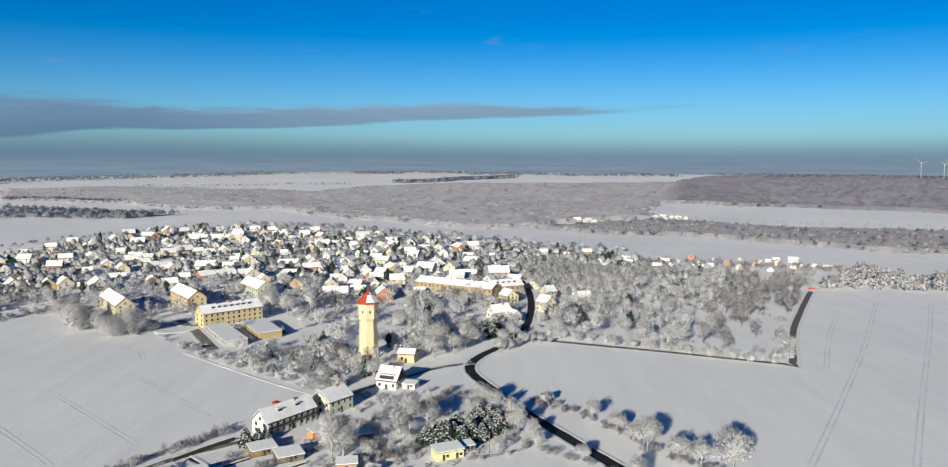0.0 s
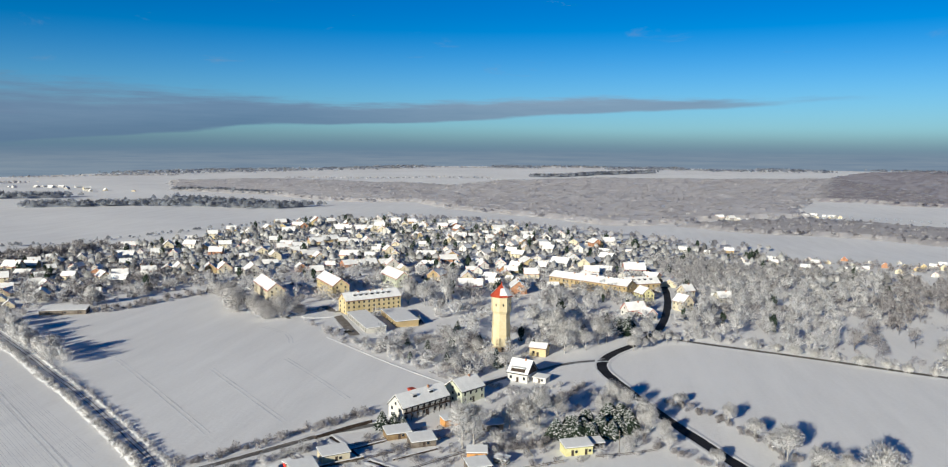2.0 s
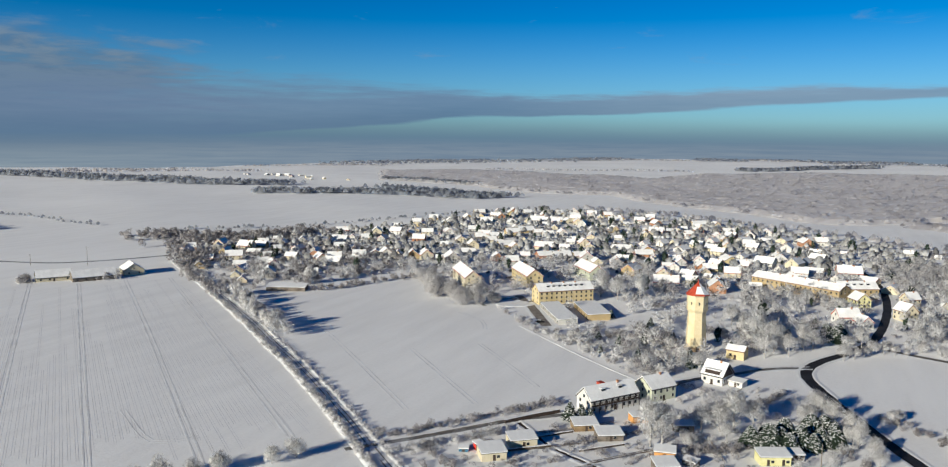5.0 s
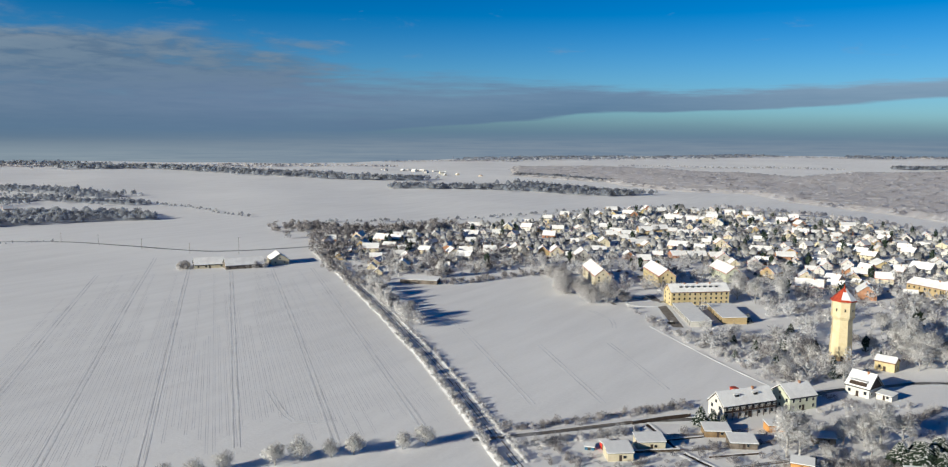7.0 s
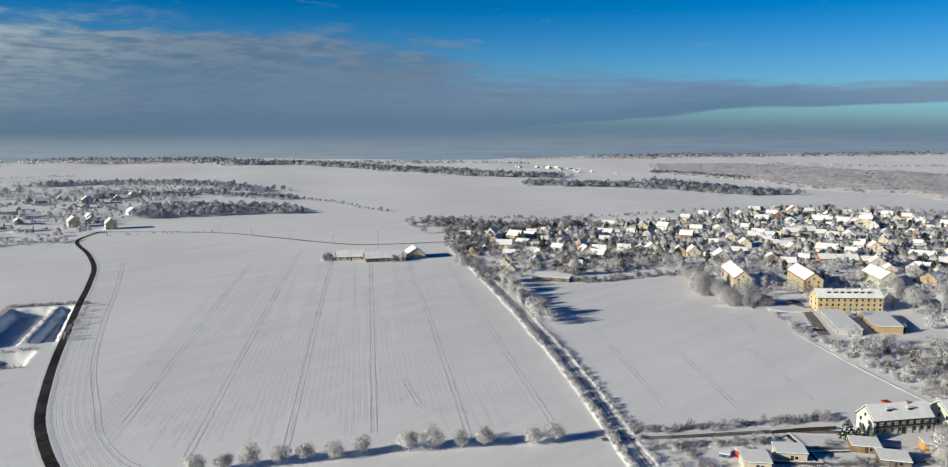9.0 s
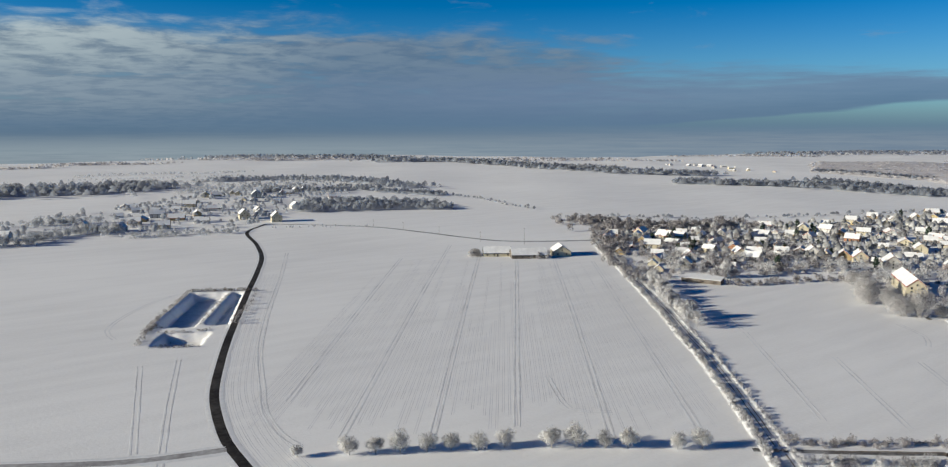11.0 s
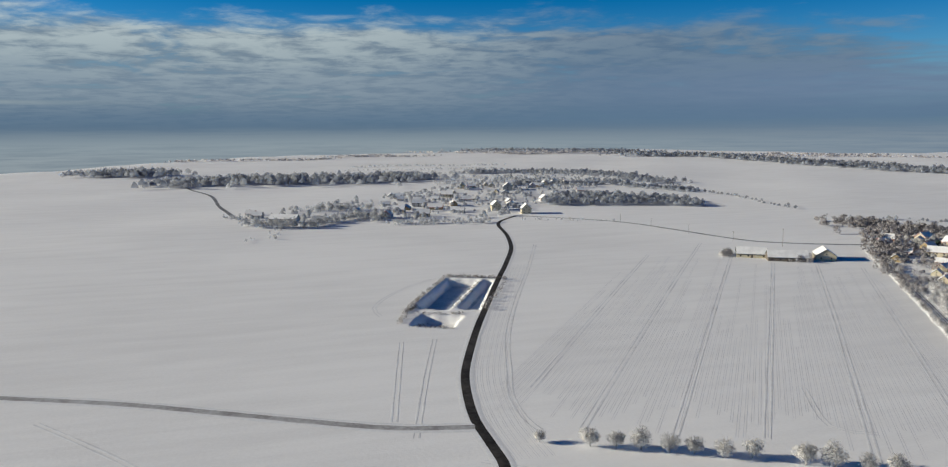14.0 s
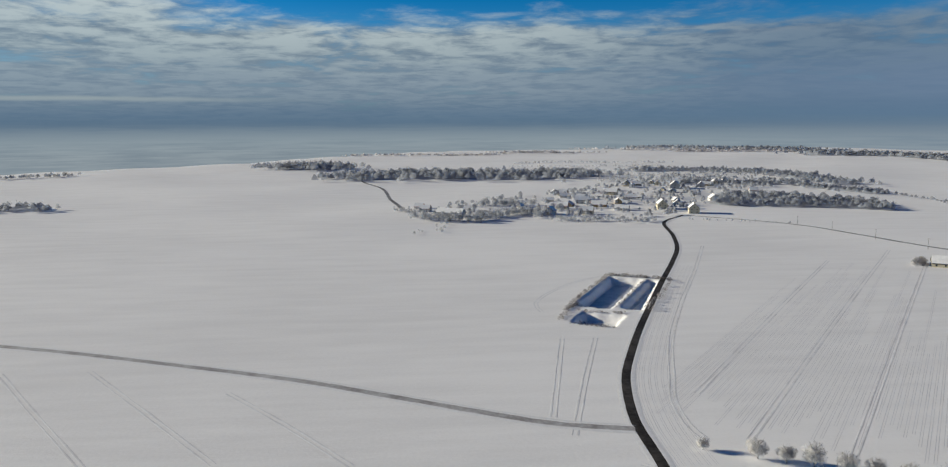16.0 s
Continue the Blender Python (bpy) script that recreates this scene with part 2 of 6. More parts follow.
simple("dark_ochre", (0.16, 0.11, 0.06), (0.28, 0.20, 0.11), 0.5, 0.85)
simple("brick_orange", (0.30, 0.15, 0.085), (0.44, 0.25, 0.15), 0.4, 0.85, 0.1)
simple("lemon_plaster", (0.544, 0.504, 0.240), (0.624, 0.592, 0.336), 0.4, 0.85)
simple("green_plaster", (0.429, 0.444, 0.340), (0.503, 0.518, 0.414), 0.3, 0.85)
simple("grey_plaster", (0.34, 0.33, 0.31), (0.48, 0.47, 0.44), 0.3, 0.9)
simple("red_tile", (0.25, 0.03, 0.016), (0.42, 0.07, 0.03), 0.8, 0.7, 0.3)
simple("brown_tile", (0.10, 0.05, 0.035), (0.24, 0.11, 0.07), 0.6, 0.8, 0.3)
simple("dark_slate", (0.025, 0.026, 0.03), (0.07, 0.07, 0.075), 0.6, 0.6, 0.2)
simple("dark_timber", (0.03, 0.022, 0.018), (0.075, 0.055, 0.045), 1.0, 0.8)
simple("orange_timber", (0.42, 0.20, 0.06), (0.58, 0.32, 0.12), 1.0, 0.8)
simple("grey_timber", (0.10, 0.085, 0.07), (0.22, 0.19, 0.16), 1.0, 0.85)
simple("window_frame", (0.55, 0.54, 0.52), (0.75, 0.74, 0.72), 2.0, 0.5)
simple("glass", (0.012, 0.016, 0.022), (0.03, 0.036, 0.045), 0.7, 0.08, spec=0.6)
simple("red_paint", (0.55, 0.03, 0.02), (0.70, 0.06, 0.04), 1.0, 0.45)
simple("blue_paint", (0.03, 0.10, 0.18), (0.06, 0.16, 0.26), 1.0, 0.5)
simple("steel", (0.22, 0.22, 0.23), (0.42, 0.42, 0.43), 0.5, 0.45, metal=0.7)
simple("rubber", (0.01, 0.01, 0.01), (0.03, 0.03, 0.03), 2.0, 0.8)


# ---- mesh helpers ----
CREST_AZ = np.radians((-180, -40, 14, 43, 60, 75, 85, 93, 101, 109, 116, 150, 180))
CREST_R = (3900, 3900, 3900, 2850, 2800, 2700, 2500, 2250, 2040, 1940, 1740, 1740, 3900)
CREST_Z = (26, 26, 24, 7, 8, 3.5, 0, 0, 0, 0, 0, 0, 26)


def crest_line(th):
    """Distance of the last ridge in a direction."""
    return np.interp(th, CREST_AZ, CREST_R) + 90 * np.sin(5.3 * th + 0.6) + 60 * np.sin(13 * th)


def terrain(x, y):
    """Height of the ground: level round the village, rising gently to the far ridges."""
    r = np.hypot(x, y)
    th = np.arctan2(-x, y)
    crest = crest_line(th)
    s = np.clip((r - 1400) / (crest - 1400), 0, 1)
    fall = np.clip((r - crest) / 900, 0, 1)
    z = np.interp(th, CREST_AZ, CREST_Z) * s * s * (3 - 2 * s) - 300 * fall * fall
    roll = np.clip((r - 520) / 400, 0, 1)
    z = z + roll * (1.5 * np.sin(x * 0.0121 + 1.3 * np.sin(y * 0.0071)) * np.sin(y * 0.0093 + 0.8) + 0.7 * np.sin(x * 0.027 - y * 0.019 + 1.0))
    # the dug pond basins beside the field road
    a, b = (x + 423) * -0.877 + (y - 112) * 0.48, (x + 423) * 0.48 + (y - 112) * 0.877
    for a0, a1, b0, b1, skew, deep in ((-30, 56, -18, 3.0, 0.0, 4.5), (-26, 56, 6.8, 18.0, -0.08, 3.3), (-66, -42, -9, 14, 0.0, 3.8)):
        e = np.minimum(np.minimum(a - a0, a1 - a), np.minimum(b - b0, b1 + skew * a - b))
        z = z - deep * np.clip((e + 0.45 * np.sin(a * 0.55 + b * 0.2) * np.sin(a * 0.21 - b * 0.5 + 1)) / 2.8, 0, 1)
    return z


def tri_mesh(name, verts, faces, mats, normals=None):
    """A mesh from arrays of places and triangles (or quads)."""
    me = bpy.data.meshes.new(name)
    verts, faces = np.asarray(verts, np.float32), np.asarray(faces, np.int32)
    k = faces.shape[1]
    me.vertices.add(len(verts))
    me.vertices.foreach_set("co", verts.ravel())
    me.loops.add(faces.size)
    me.loops.foreach_set("vertex_index", faces.ravel())
    me.polygons.add(len(faces))
    me.polygons.foreach_set("loop_start", np.arange(0, faces.size, k, dtype=np.int32))
    me.update(calc_edges=True)
    for m in mats:
        me.materials.append(MATS[m])
    if normals is not None:
        me.normals_split_custom_set_from_vertices(normals.astype(np.float32))
    return me


def part(name, bm, mat, parent, label=""):
    me = bpy.data.meshes.new(name)
    bmesh.ops.recalc_face_normals(bm, faces=bm.faces)
    bm.to_mesh(me)
    bm.free()
    for m in (mat if isinstance(mat, tuple) else (mat,)):
        me.materials.append(MATS[m])
    ob = new(name, me)
    ob.parent = parent
    if label:
        tagged(ob, label)
    return ob


def share(name, ob, parent, m):
    """Another part on the same mesh."""
    o = new(name, ob.data)
    o.parent = parent
    o.matrix_basis = m
    return o


def box(bm, x0, x1, y0, y1, z0, z1, slot=0, turn=None):
    vs = [bm.verts.new((x, y, z)) for z in (z0, z1) for x, y in ((x0, y0), (x1, y0), (x1, y1), (x0, y1))]
    if turn is not None:
        for v in vs:
            v.co = turn @ v.co
    for q in ((0, 3, 2, 1), (4, 5, 6, 7), (0, 1, 5, 4), (1, 2, 6, 5), (2, 3, 7, 6), (3, 0, 4, 7)):
        bm.faces.new([vs[i] for i in q]).material_index = slot
    return vs


def tube(bm, a, b, ra, rb, sides=6, slot=0):
    a, b = Vector(a), Vector(b)
    q = (b - a).to_track_quat("Z", "Y")
    rings = []
    for c, r in ((a, ra), (b, rb)):
        rings.append([bm.verts.new(c + q @ Vector((r * math.cos(2 * math.pi * i / sides), r * math.sin(2 * math.pi * i / sides), 0))) for i in range(sides)])
    for i in range(sides):
        j = (i + 1) % sides
        bm.faces.new((rings[0][i], rings[0][j], rings[1][j], rings[1][i])).material_index = slot
    bm.faces.new(rings[0][::-1]).material_index = slot
    bm.faces.new(rings[1]).material_index = slot


def at(x, y, turn=0, z=None, scale=1.0):
    return pose(x, y, float(terrain(x, y)) if z is None else z, 0, 0, turn) @ Matrix.Scale(scale, 4)


def smooth_line(points, step):
    """Evenly stepped places on a smooth curve through the given ones."""
    p = np.array(points, float)
    p = np.vstack([2 * p[0] - p[1], p, 2 * p[-1] - p[-2]])
    out = []
    for i in range(1, len(p) - 2):
        n = max(2, int(np.hypot(*(p[i + 1] - p[i])) / step))
        for u in np.linspace(0, 1, n, endpoint=False):
            out.append(0.5 * ((2 * p[i]) + (p[i + 1] - p[i - 1]) * u + (2 * p[i - 1] - 5 * p[i] + 4 * p[i + 1] - p[i + 2]) * u * u
                              + (3 * p[i] - p[i - 1] - 3 * p[i + 1] + p[i + 2]) * u ** 3))
    out.append(p[-2])
    return np.array(out)


def ribbon(name, line, profile, mat, parent=None, wander=0.0, rng=None):
    """A strip along a line; profile: (offset to the right, height) pairs across it."""
    line = np.asarray(line)
    d = np.gradient(line, axis=0)
    d /= np.maximum(np.hypot(d[:, 0], d[:, 1]), 1e-6)[:, None]
    side = np.stack([d[:, 1], -d[:, 0]], 1)
    k = len(profile)
    rows = []
    for off, h in profile:
        o = np.full(len(line), float(off))
        if wander:
            o += rng.normal(0, wander, len(line))
        q = line + side * o[:, None]
        hh = np.full(len(line), float(h))
        if wander and h > 0.1:
            hh *= rng.uniform(0.5, 1.3, len(line))
        rows.append(np.column_stack([q, terrain(q[:, 0], q[:, 1]) + hh]))
    v = np.stack(rows, 1).reshape(-1, 3)
    i = np.arange(len(line) - 1)[:, None] * k + np.arange(k - 1)[None, :]
    i = i.ravel()
    me = tri_mesh(name, v, np.stack([i, i + 1, i + k + 1, i + k], 1), [mat])
    ob = new(name, me)
    ob.parent = parent
    return ob


def inside(poly, x, y):
    p = np.array(poly, float)
    hit = np.zeros(len(x), bool)
    j = len(p) - 1
    for i in range(len(p)):
        c = ((p[i, 1] > y) != (p[j, 1] > y)) & (x < (p[j, 0] - p[i, 0]) * (y - p[i, 1]) / (p[j, 1] - p[i, 1] + 1e-9) + p[i, 0])
        hit ^= c
        j = i
    return hit


def scatter(poly, n, rng, avoid=()):
    """Random places in a polygon, kept clear of (places, distance) pairs."""
    p = np.array(poly, float)
    got = np.zeros((0, 2))
    for _ in range(40):
        q = rng.uniform(p.min(0), p.max(0), (n * 2, 2))
        q = q[inside(poly, q[:, 0], q[:, 1])]
        for pts, dist in avoid:
            pts = np.asarray(pts, float)
            if len(pts) and len(q):
                near = np.full(len(q), 1e9)
                for s in range(0, len(pts), 200):
                    near = np.minimum(near, ((q[:, None, :] - pts[None, s:s + 200]) ** 2).sum(2).min(1))
                q = q[near > dist * dist]
        got = np.vstack([got, q])
        if len(got) >= n:
            break
    return got[:n]

# ---- ground, roads and tracks ----
def ground_sheet():
    rings = np.concatenate([np.linspace(0, 330, 18), np.arange(340, 505, 2.5), np.linspace(510, 900, 16), np.geomspace(930, 4760, 40)])
    a = np.radians(np.concatenate([np.arange(0, 150, 0.6), np.arange(150, 180, 0.15), np.arange(180, 360, 0.6)]))
    n = len(a)
    v, f = [], []
    for r in rings:
        x, y = r * np.cos(a), r * np.sin(a)
        z = terrain(x, y)
        v.append(np.column_stack([x, y, z]))
    v = np.vstack(v)
    for k in range(len(rings) - 1):
        i = np.arange(n)
        j = (i + 1) % n
        f.append(np.column_stack([k * n + i, (k + 1) * n + i, (k + 1) * n + j, k * n + j]))
    me = tri_mesh("ground", v, np.vstack(f), ["snow_field"])
    me.polygons.foreach_set("use_smooth", np.ones(len(me.polygons), bool))
    return tagged(new("ground", me), "open snow-covered fields and gardens under a thin frozen crust", "ground", kind="structure")


ground = ground_sheet()
rng = np.random.default_rng(7)

MAIN_ROAD = smooth_line([(78, 170), (62, 210), (46, 242), (27, 281), (16, 306), (5, 334), (-1, 352), (-1, 368), (5, 385), (15, 404), (29, 442), (39, 520), (40, 605), (30, 680)], 4)
FIELD_ROAD = smooth_line([(-150, 66), (-186, 62)] + [(-203, 64), (-222, 65), (-237, 66), (-259, 70), (-286, 77), (-318, 89), (-357, 105), (-400, 124), (-463, 152), (-524, 180), (-588, 207), (-660, 229), (-741, 249)] + [(-800, 290)], 6)
FARM_TRACK = smooth_line([(-231, 64.0), (-240, 35), (-263, -5), (-291, -52), (-316, -105), (-342, -164), (-375, -250), (-430, -380)], 6)
BARN_ROAD = smooth_line([(-800, 290), (-748, 338), (-700, 370), (-639, 388), (-568, 410), (-540, 432), (-512, 480), (-480, 560)], 8)
HEDGE_LANE = smooth_line([(-500, 486), (-451, 452), (-353, 381), (-277, 325), (-241, 297), (-209, 273), (-165, 237), (-138, 214), (-116, 195), (-80, 166)], 5)
GARDEN_LANE = smooth_line([(-135, 200), (-124, 213), (-111, 229), (-95, 250), (-76, 268), (-58, 299), (-47, 325), (-30, 344), (-18, 358), (-6, 366), (0, 369)], 3)
VALLEY_ROAD = smooth_line([(-1415, -92), (-1290, -70), (-1158, -38), (-1000, -25), (-882, -11)], 10)
WOOD_PATH = smooth_line([(20, 432), (38, 417), (98, 392), (150, 369), (155, 371), (181, 435), (215, 505), (252, 577)], 5)


def road(name, line, half, mat, label, category, bank=0.5, verge=True):
    ob = ribbon(name, line, [(-half, 0.08), (-half * 0.3, 0.12), (half * 0.3, 0.12), (half, 0.08)], mat)
    tagged(ob, label, category, kind="structure")
    if verge:
        for s in (-1, 1):
            b = ribbon("snow_bank", line, [(s * (half - 0.3), 0.07), (s * (half + 0.3), bank * 0.7), (s * (half + 0.9), bank * 0.6), (s * (half + 1.9), 0.02)], "snow", ob, 0.16, rng)
            tagged(b, "ploughed ridge of snow along the road edge")
    return ob


road("main_road", MAIN_ROAD, 2.6, "asphalt", "cleared dark asphalt country road curving into the village", "road", 0.3)
road("field_road", FIELD_ROAD, 1.8, "road_dirt", "cleared dark asphalt road winding between snowy fields", "road", 0.12)
road("barn_road", BARN_ROAD, 2.2, "wet_track", "narrow wet road past the barns, partly cleared", "road", 0.3)
road("valley_road", VALLEY_ROAD, 2.4, "wet_track", "narrow far road leading down to the hamlet", "road", 0.2, False)
road("farm_track", FARM_TRACK, 2.0, "grey_track", "snowed-over farm track with grey wheel marks", "track", 0.2)
road("hedge_lane", HEDGE_LANE, 1.2, "rut_snow", "rutted lane between two frosted hedges", "track", 0.14)
road("garden_lane", GARDEN_LANE, 1.7, "wet_track", "wet village lane past the gardens", "road", 0.3)
road("wood_path", WOOD_PATH, 2.0, "bark", "dark earth ditch path along the edge of the wood", "track", 0.25)
road("yard", smooth_line([(-178, 464), (-165, 447), (-149, 420), (-133, 392)], 4), 3.0, "gravel_yard", "bare gravel drive beside the garages", "yard", 0.2)
road("garden_ditch", smooth_line([(-97, 251), (-84, 239), (-74, 230), (-58, 222), (-45, 214)], 2), 0.8, "dark_timber", "dark open ditch between snowy gardens", "ditch", 0.35)
road("garden_path", smooth_line([(-94, 217), (-84, 224), (-74, 231)], 2), 0.35, "dark_timber", "dark strip of a garden boundary in the snow", "path", 0.3)
road("garden_path", smooth_line([(-61, 222), (-52, 234), (-42, 245)], 2), 0.25, "grey_timber", "dark strip of a garden boundary in the snow", "path", 0.25)


def wheel_ruts(lines, gauge, width, label, mat="rut_snow", rise=0.045):
    """Pairs of tractor ruts over a field, a pair to a mesh."""
    if len(lines) > 1:
        for line in lines:
            wheel_ruts([line], gauge, width, label, mat, rise)
        return None
    vs, fs, base = [], [], 0
    for pts in lines:
        line = smooth_line(pts, 9)
        d = np.gradient(line, axis=0)
        d /= np.maximum(np.hypot(d[:, 0], d[:, 1]), 1e-6)[:, None]
        side = np.stack([d[:, 1], -d[:, 0]], 1)
        for s in (-gauge / 2, gauge / 2):
            w = width * rng.uniform(0.5, 1.2, len(line))
            cols = []
            for k, h in ((-1.0, 0.01), (-0.45, 0.01 + rise), (0.0, 0.012), (0.45, 0.01 + rise), (1.0, 0.01)):
                q = line + side * (s + k * w)[:, None]
                cols.append(np.column_stack([q, terrain(q[:, 0], q[:, 1]) + h]))
            v = np.stack(cols, 1).reshape(-1, 3)
            i = (np.arange(len(line) - 1)[:, None] * 5 + np.arange(4)[None, :]).ravel() + base
            fs.append(np.stack([i, i + 1, i + 6, i + 5], 1))
            vs.append(v)
            base += len(v)
    ob = new("wheel_ruts", tri_mesh("wheel_ruts", np.vstack(vs), np.vstack(fs), [mat]))
    return tagged(ob, label, "tractor ruts", kind="stuff" if len(lines) > 1 else "structure")


# the field west of the hedge lane: ruts run from its near edge to the barns
near_a, near_b = np.array((-240.0, 100.0)), np.array((-158.0, 216.0))
far_a, far_b = np.array((-520.0, 320.0)), np.array((-422.0, 414.0))


def across(u, k, a0=near_a, a1=near_b, b0=far_a, b1=far_b):
    a, b = a0 + (a1 - a0) * u, b0 + (b1 - b0) * u
    return tuple(a + (b - a) * k)


TRAMS = [((-219, 98), (-562, 369)), ((-204, 124), (-500, 356)), ((-193, 151), (-462, 364)), ((-168, 171), (-446, 389)), ((-153, 198), (-424, 409))]
wheel_ruts([[a, ((a[0] + b[0]) / 2 + rng.normal(0, 0.5), (a[1] + b[1]) / 2 + rng.normal(0, 0.5)), b] for a, b in TRAMS] + [[(-262, 97), (-400, 202), (-522, 296)]], 2.0, 0.42, "tractor ruts in long lines over the snowy field")
fine = []
for u in np.linspace(-0.2, 0.995, 76):
    k0, k1 = rng.uniform(-0.045, 0.06), rng.uniform(0.3, 0.98)
    fine.append([across(u, k0), across(u, (k0 + k1) / 2), across(u, k1)])
edge = FIELD_ROAD[8:62]
tang = np.gradient(edge, axis=0)
tang /= np.hypot(tang[:, 0], tang[:, 1])[:, None]
normal = np.stack([tang[:, 1], -tang[:, 0]], 1)
normal *= np.sign(normal[:, 1])[:, None]
for gap in (4.5, 6.5, 9.0, 11.5, 14.0, 16.5):
    fine.append([tuple(q) for q in (edge + normal * gap)[::4]])
wheel_ruts(fine, 0.8, 0.10, "faint drill rows showing through thin snow", "drill_snow", 0.009)
wheel_ruts([[(-222, 84), (-234, 83), (-256, 86), (-280, 94), (-335, 113), (-402, 142), (-500, 188), (-598, 232)]], 2.1, 0.42, "curving tractor ruts beside the road")
wheel_ruts([[(-226, 323), (-180, 282), (-136, 242)], [(-176, 318), (-146, 289), (-115, 259)], [(-150, 341), (-125, 315), (-101, 289)],
            [(-300, 372), (-262, 352), (-230, 326)], [(-190, 402), (-170, 388), (-160, 370)]], 1.9, 0.35, "tractor ruts over the field below the village")
wheel_ruts([[(-312, -175), (-266, -142), (-221, -109), (-180, -80)], [(-312, -140), (-264, -104), (-217, -69)], [(-280, -78), (-246, -52), (-212, -28)],
            [(-340, 78), (-284, 60), (-228, 43)], [(-392, 62), (-412, 62), (-440, 76), (-470, 100), (-484, 120)], [(-340, 62), (-290, 50), (-244, 39)]], 1.9, 0.4,
           "tractor ruts over the wide field")
wheel_ruts([[(109, 243), (150, 310), (198, 390), (235, 455), (279, 534)], [(143, 243), (186, 315), (252, 424), (318, 535)], [(167, 361), (196, 423), (232, 491)]], 2.0, 0.4, "tractor ruts over the field beside the wood")
wheel_ruts([[(-185, 188), (-196, 178), (-230, 196)], [(-120, 175), (-150, 130), (-180, 90), (-205, 58)]], 1.8, 0.3, "wheel marks along the row of trees")

# ---- trees ----
def sprays(rng, n, height, radius, base, length, width, lean=0.35, column=False, soft=(0.6, 0.4, 0.4), clumps=0, scaly=False, skirt=False):
    """A crown of n tapering twig sprays that point outwards and up: places, triangles and the soft normals of a twig mass."""
    u = rng.normal(size=(n, 3))
    u /= np.linalg.norm(u, axis=1)[:, None]
    rad = rng.uniform(0.7, 1.0, n) if scaly else rng.uniform(0.35, 1.0, n) ** 0.6
    lump = 1 + 0.22 * np.sin(u[:, 0] * 5 + rng.uniform(0, 6)) * np.cos(u[:, 1] * 4 + rng.uniform(0, 6)) + 0.12 * np.sin(u[:, 2] * 7)
    mid = (height + base) / 2
    c = u * (rad * lump)[:, None] * np.array([radius, radius, (height - base) / 2]) + np.array([0, 0, mid])
    if clumps:
        # twig masses gathered round the ends of the limbs
        w = rng.normal(size=(clumps, 3))
        w[:, 2] = w[:, 2] * 0.9 - 0.38 if skirt else np.abs(w[:, 2]) * 1.1 - 0.55
        w /= np.linalg.norm(w, axis=1)[:, None]
        core = w * rng.uniform(0.40, 0.74, clumps)[:, None] * np.array([radius, radius, (height - base) / 2]) + np.array([0, 0, mid])
        k = rng.integers(0, clumps, n)
        size = rng.uniform(0.40, 0.62, clumps)[k] * radius
        c = core[k] + u * (rad * size)[:, None] * np.array([1, 1, 0.85])
        u = u * 0.75 + w[k] * 0.45
        u /= np.linalg.norm(u, axis=1)[:, None]
    if scaly:
        side = np.cross(u, rng.normal(size=(n, 3)))
        out = side / np.linalg.norm(side, axis=1)[:, None] + rng.normal(0, 0.22, (n, 3)) + 0.25 * u
    else:
        out = u * (0.4 if column else 1.0) + rng.normal(0, 0.35, (n, 3)) + np.array([0, 0, lean + (1.0 if column else 0.0)])
    out /= np.linalg.norm(out, axis=1)[:, None]
    perp = np.cross(out, u + rng.normal(0, 0.25, (n, 3)) if scaly else rng.normal(size=(n, 3)))
    perp /= np.linalg.norm(perp, axis=1)[:, None]
    ln, wd = rng.uniform(0.6, 1.3, n) * length, rng.uniform(0.6, 1.4, n) * width
    a = c - out * (ln * 0.5)[:, None] - perp * (wd * 0.3)[:, None]
    b = c + perp * wd[:, None]
    d = c + out * (ln * 0.6)[:, None] - perp * (wd * 0.2)[:, None]
    face = np.cross(b - a, d - a)
    flip = (face * (u + np.array([0, 0, 0.3]))).sum(1) < 0
    b[flip], d[flip] = d[flip].copy(), b[flip].copy()
    face[flip] *= -1
    face /= np.maximum(np.linalg.norm(face, axis=1), 1e-9)[:, None]
    nrm = soft[0] * u + soft[1] * np.array([0, 0, 1.0]) + soft[2] * face
    nrm /= np.maximum(np.linalg.norm(nrm, axis=1), 1e-6)[:, None]
    v = np.stack([a, b, d], 1).reshape(-1, 3)
    v[:, 2] = np.maximum(v[:, 2], 0.05)
    return v, np.arange(3 * n).reshape(n, 3), np.repeat(nrm, 3, axis=0)


def woody(rng, height, radius, base, limbs):
    bm = bmesh.new()
    tr = 0.018 * height + 0.06
    tube(bm, (0, 0, -0.2), (0.1, 0.05, base * 0.9), tr * 1.3, tr, 7)
    tube(bm, (0.1, 0.05, base * 0.9), (0.0, 0.2, height * 0.86), tr, tr * 0.2, 6)
    for i in range(limbs):
        z0 = base * 0.8 + (height * 0.72 - base * 0.8) * (i / max(1, limbs - 1))
        a = i * 2.4 + rng.uniform(-0.4, 0.4)
        k = radius * (0.85 - 0.35 * i / limbs)
        tip = (k * math.cos(a), k * math.sin(a), min(height * 0.95, z0 + radius * rng.uniform(0.5, 1.0)))
        tube(bm, (0.05, 0.08, z0), tip, tr * 0.5, tr * 0.12, 4)
        for s in (-0.7, 0.7):
            m = (tip[0] * 0.55, tip[1] * 0.55, z0 + (tip[2] - z0) * 0.55)
            tube(bm, m, (0.8 * k * math.cos(a + s), 0.8 * k * math.sin(a + s), min(height * 0.97, tip[2] + 0.5)), tr * 0.25, tr * 0.08, 3)
    return bm


